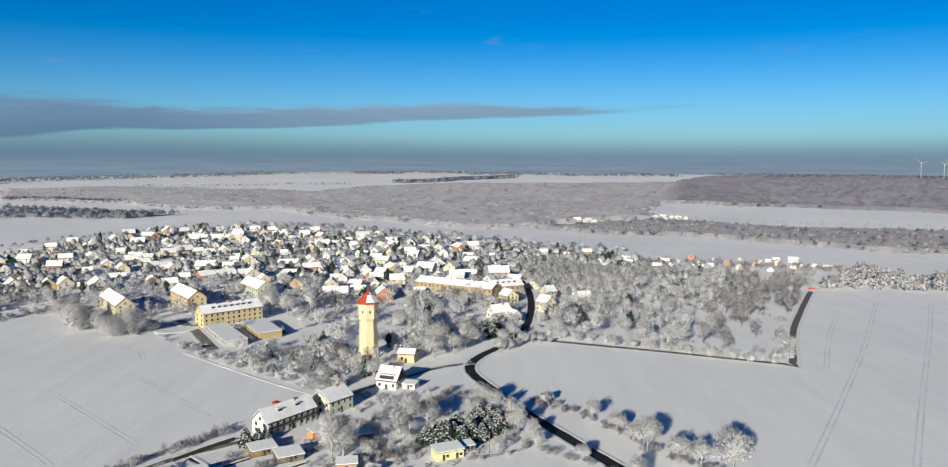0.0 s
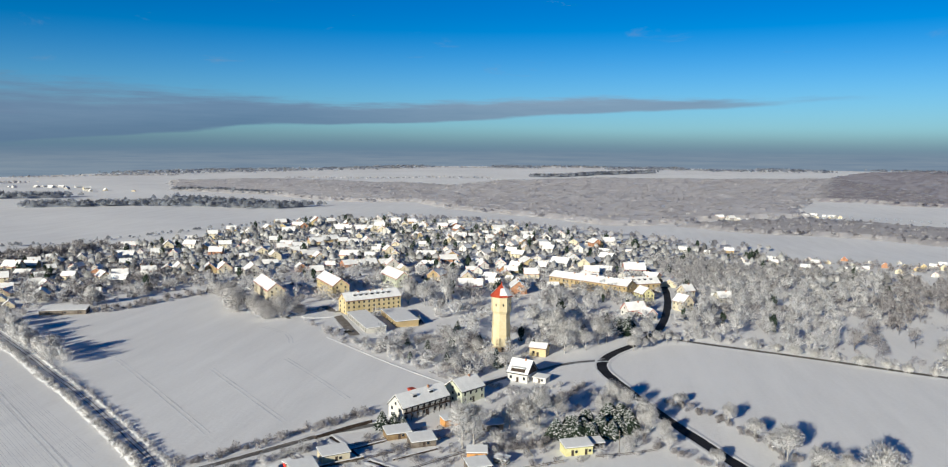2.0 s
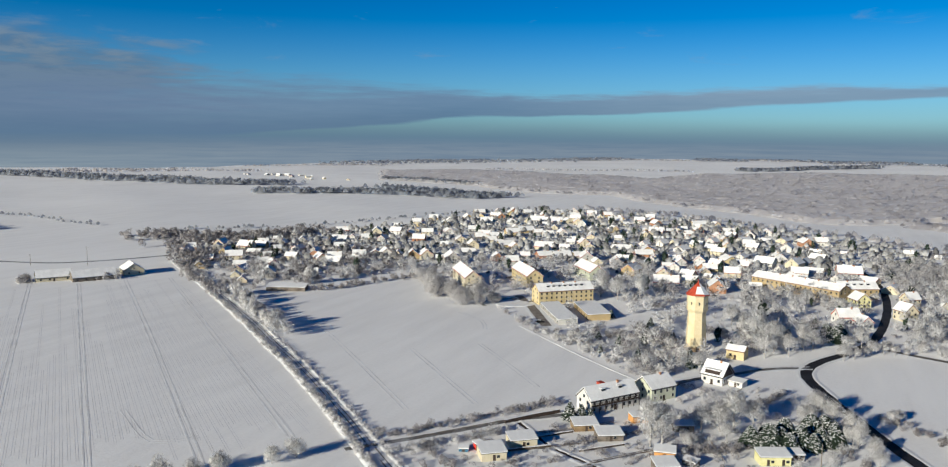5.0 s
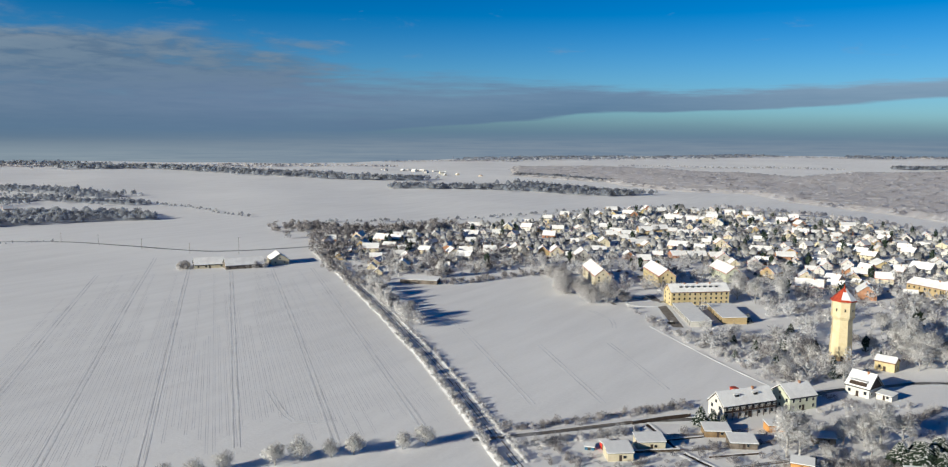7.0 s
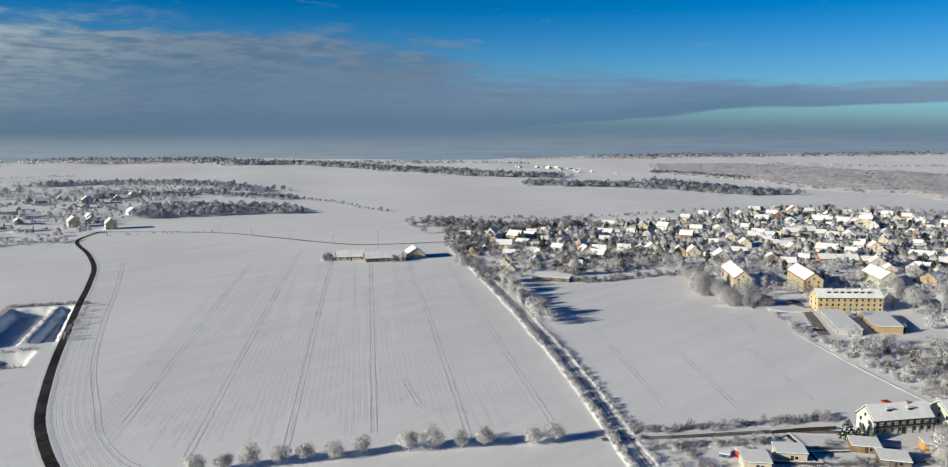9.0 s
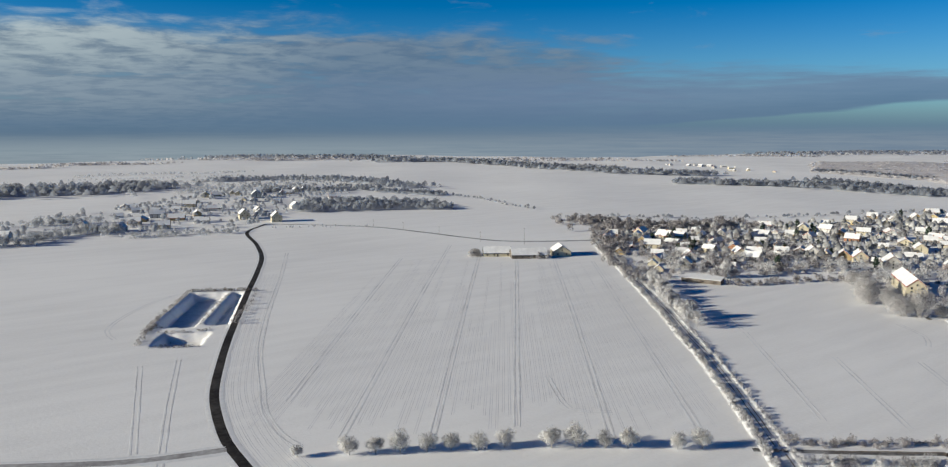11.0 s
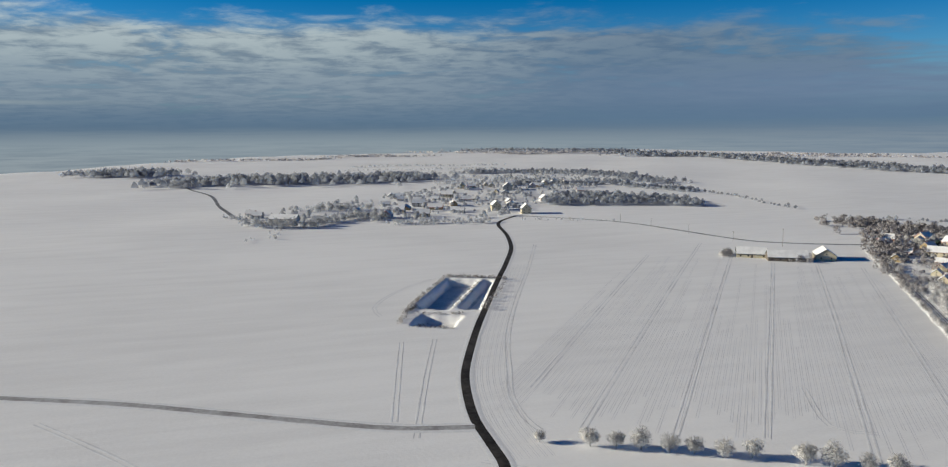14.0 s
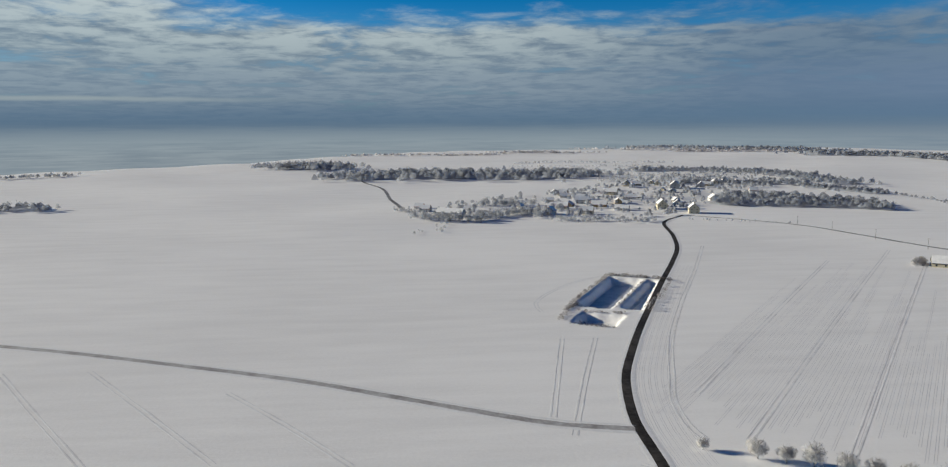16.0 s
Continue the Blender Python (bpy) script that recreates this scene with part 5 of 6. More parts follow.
joined("garden_shrubs", low, rng.uniform(1.2, 3.8, len(low)), "shaded_brush", "hedges and shrubs in the far village gardens, darkened for the shade between houses", "shrubs", 8, 40, 0.75, 0.0, 0.3, 0.1, 38, dome=True)
pts = np.vstack([along([(-640, 580), (-610, 590), (-570, 590), (-535, 610), (-520, 660), (-510, 700)], 0.75, 15, rng), along([(-545, 520), (-535, 560), (-520, 600)], 1.5, 12, rng), along([(-500, 500), (-470, 474), (-440, 452)], 1.6, 6, rng)])
joined("village_thicket", pts, rng.uniform(5, 10, len(pts)), "frost_grey", "dense frosted thicket at the western village edge", "trees", 8, 150, 0.48, 0.0, 0.2, 0.06, 37, clumps=9)
west_pts = scatter([(-525, 515), (-480, 625), (-345, 610), (-300, 520), (-310, 425), (-440, 452)], 230, rng, avoid=[(houses_at, 8.0)])
joined("village_trees", west_pts, rng.uniform(3, 8.5, len(west_pts)), "frost_grey", "dark frosted garden trees in the western village", "trees", 8, 200, 0.5, 0.03, 0.17, 0.04, 35, limbs=5, clumps=8)
pts = scatter([(-182, 430), (-130, 372), (-62, 318), (-48, 345), (-60, 400), (-88, 402), (-105, 385), (-125, 385)], 230, rng, avoid=[(houses_at, 9), ([(-147, 430), (-125, 404), (-118, 440), (-105, 418), (-150, 421), (-160, 430), (-128, 396), (-114, 404), (-102, 408), (-142, 408)], 13)])
dark = scatter(VILLAGE, 150, rng, avoid=clear)
joined("village_conifers", dark, rng.uniform(5, 11, len(dark)), "needles", "dark conifers between the village houses", "trees", 6, 130, 0.22, 0.0, 0.22, 0.06, 92, None, True)
cut = 2 * len(pts) // 3
for some, mat, seed, text in ((pts[:cut], "frost_twigs", 6, "frosted shrubs and fruit trees in the gardens"), (pts[cut:], "frost_grey", 66, "dark thinly frosted shrubs in the gardens")):
    joined("garden_shrubs", some, rng.uniform(1.2, 4.8, len(some)), mat, text, "shrubs", 6, 330, 0.55, 0.02, 0.16, 0.032, seed, clumps=9)
pts = scatter([(-118, 206), (-100, 236), (-62, 262), (-30, 262), (-5, 242), (-45, 206), (-95, 192)], 150, rng, avoid=[([(-85, 229), (-90, 215), (-96, 218), (-100, 216), (-71, 253), (-60, 248), (-40, 239), (-38, 229), (-31, 236), (-8, 250)], 6.5), (smooth_line([(-97, 251), (-84, 239), (-74, 230), (-58, 222), (-45, 214)], 2), 3)])
joined("garden_shrubs", pts, rng.uniform(0.6, 2.6, len(pts)), "frost_grey", "low frosted shrubs and beds in the allotments", "shrubs", 6, 300, 0.6, 0.0, 0.2, 0.03, 95)
pts = scatter([(-60, 275), (-30, 232), (12, 250), (20, 280), (-8, 330), (-40, 310)], 150, rng, avoid=[(houses_at, 7), (MAIN_ROAD, 5), ([(-8, 250), (-38, 232), (-14, 300), (-20, 245), (-55, 268)], 7)])
joined("garden_shrubs", pts, rng.uniform(1.0, 4.0, len(pts)), "frost_twigs", "low frosted shrubs in snowy gardens", "shrubs", 6, 330, 0.6, 0.02, 0.16, 0.032, 7, clumps=9)
WOOD = [(38, 428), (98, 402), (150, 380), (178, 440), (248, 575), (225, 640), (150, 660), (80, 600), (55, 520)]
GLADES = [([(132, 602), (150, 615), (165, 610), (182, 606), (150, 632), (168, 628)], 12), ([(150, 437), (160, 440), (148, 415), (172, 446)], 11)]
pts = scatter(WOOD, 215, rng, avoid=[(houses_at, 7), (WOOD_PATH, 4)] + GLADES)
tall = rng.uniform(7.5, 14, len(pts))
bare_side = pts[:, 0] - 0.45 * (pts[:, 1] - 380) > 100
for some, mat, seed, text in ((~bare_side, "frost_twigs", 8, "open wood of frosted leafless trees"), (bare_side, "frost_grey", 98, "brown bare trees of the wood, thinly frosted")):
    joined("frosted_wood", pts[some], tall[some], mat, text, "wood", 10, 540, 0.32, 0.16, 0.11, 0.013, seed, limbs=12, lean=0.8, clumps=16)
joined("wood_trunks", pts, tall * 0.75, "bark", "dark trunks and limbs of the open wood", "wood", 6, 8, 0.2, 0.3, 0.1, 0.01, 99, limbs=9)
pts = scatter(WOOD, 220, rng, avoid=[(houses_at, 7), (WOOD_PATH, 4)] + GLADES)
joined("wood_undergrowth", pts, rng.uniform(1.2, 4.0, len(pts)), "frost_grey", "dark brushwood under the frosted trees", "undergrowth", 6, 120, 0.5, 0.0, 0.2, 0.03, 97, limbs=5, lean=0.8)
pts = scatter([(50, 560), (170, 640), (255, 590), (285, 640), (160, 668), (40, 730)], 230, rng, avoid=[(houses_at, 8), (MAIN_ROAD, 6)])
joined("frosted_wood", pts, rng.uniform(6, 12, len(pts)), "frost_mid", "grey frosted trees at the village edge", "wood", 8, 230, 0.44, 0.08, 0.14, 0.024, 9, limbs=7, lean=0.6, clumps=11)
pts = scatter([(262, 590), (360, 575), (700, 545), (720, 640), (400, 650), (330, 690)], 420, rng)
joined("frosted_wood", pts, rng.uniform(6, 12, len(pts)), "frost_mid", "belt of frosted trees behind the field", "wood", 8, 110, 0.45, 0.03, 0.22, 0.07, 10, clumps=7)

for line, gap, hts in (([(-100, 226), (-90, 219), (-80, 210)], 1.0, (0.8, 2.4)), ([(-72, 236), (-62, 246), (-52, 256), (-44, 264)], 1.0, (0.8, 2.6)), ([(-34, 246), (-26, 250), (-18, 256), (-14, 262)], 0.7, (1.2, 3.6)),
                       ([(-50, 228), (-44, 238), (-38, 248)], 1.1, (0.8, 2.0)), ([(-115, 214), (-106, 208), (-96, 200)], 1.0, (0.8, 2.2)), ([(-30, 284), (-22, 296), (-14, 310), (-8, 326)], 1.1, (1.2, 3.4)), ([(-52, 318), (-44, 316), (-34, 312)], 1.0, (1.0, 2.6))):
    pts = along(line, gap, 1.0, rng)
    joined("garden_hedge", pts, rng.uniform(*hts, len(pts)), "frost_grey", "dark frosted hedge between the gardens", "hedge", 5, 220, 0.6, 0.0, 0.17, 0.035, 27, clumps=7)

pts = along([(70, 805), (120, 770), (160, 742), (210, 728), (270, 700), (330, 690)], 1.6, 9, rng)
joined("rim_trees", pts, rng.uniform(2.5, 7, len(pts)), "frost_grey", "frosted trees among the sheds at the village rim", "trees", 6, 150, 0.45, 0.02, 0.18, 0.05, 28, clumps=7)

# hedges and snow banks along the lane
d = np.gradient(HEDGE_LANE, axis=0)
d /= np.hypot(d[:, 0], d[:, 1])[:, None]
lane_west = np.stack([d[:, 1], -d[:, 0]], 1)
for off, n, hts, thick in ((4.7, 0.65, (1.1, 2.7), 110), (-3.4, 0.8, (0.7, 2.0), 80)):
    base = HEDGE_LANE + lane_west * off
    pts = along(base[6:-8], n, 0.7, rng)
    joined("hedge", pts, rng.uniform(*hts, len(pts)), "frost_twigs", "ragged frosted hedge along the lane", "hedge", 6, thick, 0.62, 0.0, 0.26, 0.07, 12, clumps=8)
for profile, label in (([(3.5, -0.05), (4.2, 0.4), (5.0, 0.55), (5.7, 0.4), (6.6, -0.05)], "drifted snow bank under the hedge"), ([(-2.1, -0.05), (-2.8, 0.35), (-3.6, 0.4), (-4.5, -0.05)], "low snow bank on the edge of the lane")):
    bank_ob = ribbon("snow_bank", HEDGE_LANE[5:-8], profile, "snow", None, 0.22, rng)
    tagged(bank_ob, label, "snow bank", kind="structure")
for off in (-0.75, 0.75):
    rut = ribbon("lane_rut", HEDGE_LANE[8:-4], [(off - 0.24, 0.09), (off - 0.12, 0.14), (off + 0.12, 0.14), (off + 0.24, 0.09)], "gravel_yard", None, 0.07, rng)
    tagged(rut, "dark worn wheel rut with dead grass", "track", kind="structure")
pts = along([(-462, 464), (-420, 434), (-380, 406), (-340, 376)], 1.5, 4.0, rng)
joined("hedge", pts, rng.uniform(1.5, 4.2, len(pts)), "frost_mid", "tall ragged thicket at the head of the lane", "hedge", 6, 120, 0.5, 0.0, 0.2, 0.06, 36, clumps=8)
pts = along([(-345, 384), (-318, 363), (-290, 341), (-266, 323), (-246, 308)], 2.6, 2.0, rng)
joined("hedge_trees", pts, rng.uniform(6, 11, len(pts)), "frost_twigs", "tall frosted trees standing in the hedge", "trees", 5, 700, 0.34, 0.12, 0.15, 0.014, 13, limbs=9, lean=0.8, clumps=8)
pts = along([(-440, 438), (-400, 410), (-350, 376)], 4.0, 4, rng)
joined("hedge_trees", pts, rng.uniform(3, 6, len(pts)), "frost_grey", "dense frosted thicket at the head of the lane", "trees", 5, 160, 0.45, 0.05, 0.2, 0.05, 14)
pts = along([(-127, 212), (-112, 232), (-98, 252), (-84, 273)], 1.2, 1.4, rng) + np.array([-3.0, 2.5])
joined("hedge", pts, rng.uniform(1.2, 4.0, len(pts)), "frost_grey", "dark frosted hedge above the garden lane", "hedge", 6, 260, 0.55, 0.0, 0.18, 0.034, 15, clumps=8)
pts = along([(-124, 206), (-109, 225), (-97, 243)], 1.3, 1.0, rng) + np.array([3.5, -2.5])
joined("hedge", pts, rng.uniform(1.4, 3.4, len(pts)), "frost_twigs", "frosted shrubs below the garden lane", "hedge", 6, 380, 0.6, 0.0, 0.18, 0.028, 16, clumps=8)
pts = np.vstack([along([(26, 308), (36, 299), (46, 286), (54, 270), (61, 256), (78, 237), (96, 220)], 1.3, 1.3, rng), along([(12, 270), (22, 256), (38, 242), (52, 226)], 2.2, 1.3, rng)])
joined("hedge", pts, rng.uniform(1.2, 3.6, len(pts)), "frost_grey", "frosted scrub along the field edge", "hedge", 6, 380, 0.55, 0.0, 0.18, 0.028, 17, clumps=8)
pts = along([(44, 425), (98, 399), (150, 377), (176, 437)], 3.4, 1.5, rng)
joined("hedge", pts, rng.uniform(3, 7, len(pts)), "frost_twigs", "frosted shrubs at the edge of the wood", "hedge", 6, 380, 0.5, 0.0, 0.17, 0.026, 18, clumps=8)
pts = np.vstack([along([(-306, 414), (-294, 440), (-284, 470), (-268, 492), (-252, 486)], 2.2, 3.0, rng), along([(-345, 404), (-362, 410), (-380, 424)], 3.0, 3.5, rng)])
joined("hedge", pts, rng.uniform(2.0, 6, len(pts)), "frost_grey", "garden hedge at the edge of the field", "hedge", 6, 130, 0.55, 0.0, 0.22, 0.055, 19, clumps=8)
wall_line = smooth_line([(-182, 424), (-165, 405), (-143, 383), (-97, 341), (-65, 315)], 3)
garden_ridge = ribbon("garden_ridge", wall_line[len(wall_line) // 3:], [(-0.7, 0.0), (-0.25, 0.18), (0.25, 0.18), (0.7, 0.0)], "snow", None, 0.12, rng)
tagged(garden_ridge, "low ridge of snow along the garden boundary", "snow ridge", kind="structure")

# the far woods
FOREST = [(-1014, 1667), (-746, 1604), (-550, 1464), (-374, 1443), (-267, 1299), (-123, 1184), (0, 1085), (74, 1101), (150, 1180), (309, 1279), (318, 1421), (415, 1694), (629, 1571), (700, 1900), (737, 2700), (437, 2600), (-1, 2600),
          (-345, 2415), (-414, 2022), (-555, 2143), (-823, 2194), (-1081, 2202), (-1257, 2070)]
thicket("far_undergrowth", FOREST, 11, 6.5, "far_wood_hazed", "frosted undergrowth and young trees of the far forest", 61)
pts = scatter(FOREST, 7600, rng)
joined("far_forest", pts, rng.uniform(6.3, 8.8, len(pts)), "far_wood_hazed", "wide far forest, every crown grey with frost and hazed in tone", "forest", 12, 30, 0.62, 0.2, 0.36, 0.18, 20, dome=True, calm=True)
PLANTATION = [(415, 1694), (629, 1571), (862, 1416), (1100, 1270), (1700, 2100), (2300, 3500), (1700, 3700), (1000, 3300), (737, 2839)]
thicket("far_undergrowth", PLANTATION, 13, 7.0, "dense_wood_hazed", "dense dark undergrowth of the far plantation", 62)
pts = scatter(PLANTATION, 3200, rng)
joined("far_plantation", pts, rng.uniform(6.6, 8.2, len(pts)), "dense_wood_hazed", "dense dark plantation with a straight edge", "forest", 8, 24, 0.75, 0.2, 0.36, 0.2, 21, dome=True, calm=True)
STRIP = [(82, 1092), (204, 992), (309, 958), (379, 895), (433, 838), (499, 820), (760, 680), (900, 960), (666, 1070), (498, 1110), (377, 1146), (301, 1240), (200, 1180)]
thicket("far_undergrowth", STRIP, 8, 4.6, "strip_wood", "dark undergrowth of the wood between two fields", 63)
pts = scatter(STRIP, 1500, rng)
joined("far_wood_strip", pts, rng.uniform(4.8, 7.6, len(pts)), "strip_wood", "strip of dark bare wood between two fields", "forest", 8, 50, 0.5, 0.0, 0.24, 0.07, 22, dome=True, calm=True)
pts = along([(309, 1290), (430, 1230), (560, 1185), (680, 1140), (800, 1090)], 9.0, 4, rng)
joined("field_bushes", pts, rng.uniform(2, 6, len(pts)), "dark_wood_hazed", "scattered bushes along a field boundary", "shrubs", 6, 60, 0.6, 0.0, 0.24, 0.07, 23)
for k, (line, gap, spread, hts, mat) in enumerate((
                ([(-984, 1170), (-843, 1250), (-741, 1255), (-634, 1262), (-552, 1260)], 0.9, 16, (8, 14), "belt_wood_hazed"),
        ([(-281, 2720), (-139, 2800), (-1, 2990), (161, 3190)], 1.5, 14, (11, 16), "belt_wood_hazed"),
        ([(-1014, 1690), (-860, 1670), (-746, 1625)], 1.6, 10, (8, 12), "belt_wood_hazed"),
        ([(-1014, 2330), (-700, 2450), (-400, 2560)], 5.0, 8, (5, 9), "far_wood_hazed"),
        ([(-822, 1370), (-709, 1330), (-598, 1290), (-532, 1290)], 0.8, 16, (8, 14), "belt_wood_hazed"),
        ([(-2700, 800), (-2443, 1120), (-2200, 1200), (-2020, 1150)], 2.0, 45, (9, 15), "belt_wood_hazed"),
        ([(-2040, 1180), (-1983, 1270), (-1760, 1310), (-1554, 1300), (-1400, 1310), (-1254, 1330), (-1092, 1400)], 0.9, 26, (9, 15), "belt_wood_hazed"),
        ([(-640, 640), (-560, 740), (-500, 860), (-440, 1010), (-380, 1120)], 5.0, 4, (2, 6), "dark_wood_hazed"),
        ([(-330, 1110), (-200, 1060), (-80, 1000), (40, 900), (140, 800)], 4.0, 8, (5, 10), "far_wood_hazed"),
        ([(-1210, 428), (-1206, 492), (-1168, 540), (-1180, 584)], 1.6, 12, (5, 9), "belt_wood_hazed"),
        ([(-1220, 607), (-1134, 612), (-1056, 633), (-1010, 655)], 1.4, 12, (5, 9), "belt_wood_hazed"),
        ([(-1380, -110), (-1395, 60), (-1378, 214), (-1420, 330)], 0.8, 40, (9, 17), "belt_wood_hazed"),
        ([(-1525, 455), (-1494, 637), (-1300, 690), (-1150, 690)], 1.6, 22, (6, 11), "belt_wood_hazed"),
        ([(-934, -520), (-930, -470), (-927, -417)], 2.0, 12, (6, 10), "belt_wood_hazed"),
        ([(-1690, -262), (-1672, -205), (-1655, -140)], 0.8, 34, (12, 19), "belt_wood_hazed"),
        ([(-1430, -720), (-1503, -608)], 3.0, 14, (6, 9), "dark_wood_hazed"),
        ([(-1150, 690), (-1000, 660), (-850, 640), (-740, 620)], 9.0, 3, (3, 6), "dark_wood_hazed"),
        ([(-2600, 560), (-2480, 900), (-2350, 1180)], 6, 20, (6, 10), "far_wood_hazed"))):
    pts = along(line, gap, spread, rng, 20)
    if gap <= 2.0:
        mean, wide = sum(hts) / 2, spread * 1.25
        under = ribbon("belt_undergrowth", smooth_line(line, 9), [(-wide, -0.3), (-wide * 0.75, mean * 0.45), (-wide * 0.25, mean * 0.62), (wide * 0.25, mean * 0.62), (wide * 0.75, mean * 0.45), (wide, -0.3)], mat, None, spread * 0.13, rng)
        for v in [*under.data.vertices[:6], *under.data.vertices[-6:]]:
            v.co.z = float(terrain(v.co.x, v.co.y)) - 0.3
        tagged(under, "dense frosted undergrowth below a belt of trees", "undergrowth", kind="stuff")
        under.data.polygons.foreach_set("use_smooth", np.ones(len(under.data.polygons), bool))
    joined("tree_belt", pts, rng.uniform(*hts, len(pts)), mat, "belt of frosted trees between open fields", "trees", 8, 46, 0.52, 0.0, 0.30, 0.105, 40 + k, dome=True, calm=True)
for k, (line, gap, spread, hts) in enumerate((([(-1813, 254), (-1810, 440), (-1802, 615)], 3, 6, (3, 6)), ([(-1549, 215), (-1530, 360), (-1507, 513)], 3, 6, (3, 6)), ([(-1690, 230), (-1670, 400), (-1650, 560)], 4, 5, (2, 5)),
                                           ([(-1265, 327), (-1270, 440), (-1278, 541)], 2, 9, (4, 8)), ([(-1340, 300), (-1400, 420), (-1380, 560)], 3, 20, (4, 8)))):
    pts = along(line, gap, spread, rng, 20)
    joined("orchard_row", pts, rng.uniform(*hts, len(pts)), "dark_wood_hazed", "row of frosted orchard trees behind the hamlet", "trees", 6, 60, 0.5, 0.0, 0.3, 0.1, 110 + k)
th = np.radians(np.linspace(-36, 34, 24))
for k, share_of in enumerate((0.90, 0.955)):
    far = crest_line(th) * share_of
    pts = along([tuple(q) for q in np.stack([-np.sin(th) * far, np.cos(th) * far], 1)], 2.6, 55, rng, 40)
    pts = pts[np.sin(pts[:, 0] * 0.004 + k * 2) + np.sin(pts[:, 0] * 0.011) > -0.5]
    joined("ridge_wood", pts, rng.uniform(8, 13, len(pts)), "belt_wood_hazed", "far wood along the last ridge", "forest", 8, 20, 0.7, 0.1, 0.3, 0.1, 29 + k, dome=True, calm=True)
r4 = np.random.default_rng(77)
for k in range(20):
    a = radians(r4.uniform(-32, 100))
    r0 = r4.uniform(0.86, 0.97) * float(crest_line(a))
    c = np.array([-math.sin(a), math.cos(a)]) * r0
    tang = np.array([math.cos(a), math.sin(a)])
    half = r4.uniform(60, 240)
    n = int(half / 1.6)
    pts = c + tang * r4.uniform(-1, 1, (n, 1)) * half + r4.normal(0, 9, (n, 2))
    joined("far_copse", pts, r4.uniform(5, 9, n), "far_wood_hazed", "small far copse on the snowy ridge", "trees", 4, 20, 0.6, 0.0, 0.4, 0.18, 130 + k, dome=True, calm=True)
HAMLET_WOOD = [(-891, 360), (-874, 391), (-869, 442), (-852, 485), (-834, 512), (-806, 540), (-862, 562), (-933, 550), (-966, 524), (-1003, 481), (-1014, 418)]
thicket("far_undergrowth", HAMLET_WOOD, 8, 4.5, "belt_wood_hazed", "dark undergrowth of the wood beside the hamlet", 64)
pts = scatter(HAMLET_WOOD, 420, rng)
joined("hamlet_wood", pts, rng.uniform(7, 11, len(pts)), "belt_wood_hazed", "dark frosted wood beside the hamlet", "forest", 8, 60, 0.45, 0.1, 0.3, 0.1, 71, dome=True, calm=True)
for k, (line, gap, spread, hts) in enumerate((([(-868, -22), (-858, -4), (-846, 8)], 1.6, 4, (3, 7)), ([(-806, 4), (-790, 20), (-780, 50), (-786, 66)], 1.3, 6, (6, 12)), ([(-786, 66), (-812, 88), (-824, 118), (-812, 140)], 1.2, 8, (6, 11)),
                                           ([(-772, 142), (-767, 170), (-757, 210), (-751, 240)], 1.2, 6, (2.5, 7)), ([(-716, -2), (-692, 16), (-764, 34)], 9.0, 5, (2, 6)), ([(-900, 60), (-920, 110), (-925, 160)], 2.5, 12, (6, 12)),
                                           ([(-756, 280), (-731, 328), (-711, 366)], 6.0, 1.5, (2, 4.5)))):
    pts = along(line, gap, spread, rng, 4)
    joined("hamlet_trees", pts, rng.uniform(*hts, len(pts)), "dark_wood_hazed", "bare frosted trees at the front of the hamlet", "trees", 6, 150, 0.42, 0.05, 0.18, 0.05, 72 + k, limbs=5, clumps=8)
pts = scatter([(-850, 0), (-800, 60), (-775, 235), (-830, 330), (-890, 350), (-1010, 410), (-1212, 665), (-1494, 637), (-1400, 480), (-1200, 330), (-1000, 120)], 560, rng, avoid=[(houses_at, 9)])
joined("hamlet_trees", pts, rng.uniform(4, 9, len(pts)), "dark_wood_hazed", "dark frosted trees among the hamlet roofs", "trees", 8, 90, 0.5, 0.02, 0.22, 0.075, 70, dome=True)

pts = np.vstack([along([(-505, 357), (-496, 346)], 0.6, 2.0, rng), along([(-464, 380), (-457, 391)], 0.6, 1.6, rng), along([(-474, 390), (-466, 402)], 1.5, 1.6, rng)])
joined("barn_bushes", pts, rng.uniform(2.5, 5.5, len(pts)), "frost_mid", "grey frosted bushes at the ends of the barns", "shrubs", 5, 260, 0.55, 0.0, 0.2, 0.03, 24)

# ---- scrub round the pond basins ----
def pond(a, b):
    return (-423 - 0.877 * a + 0.48 * b, 112 + 0.48 * a + 0.877 * b)


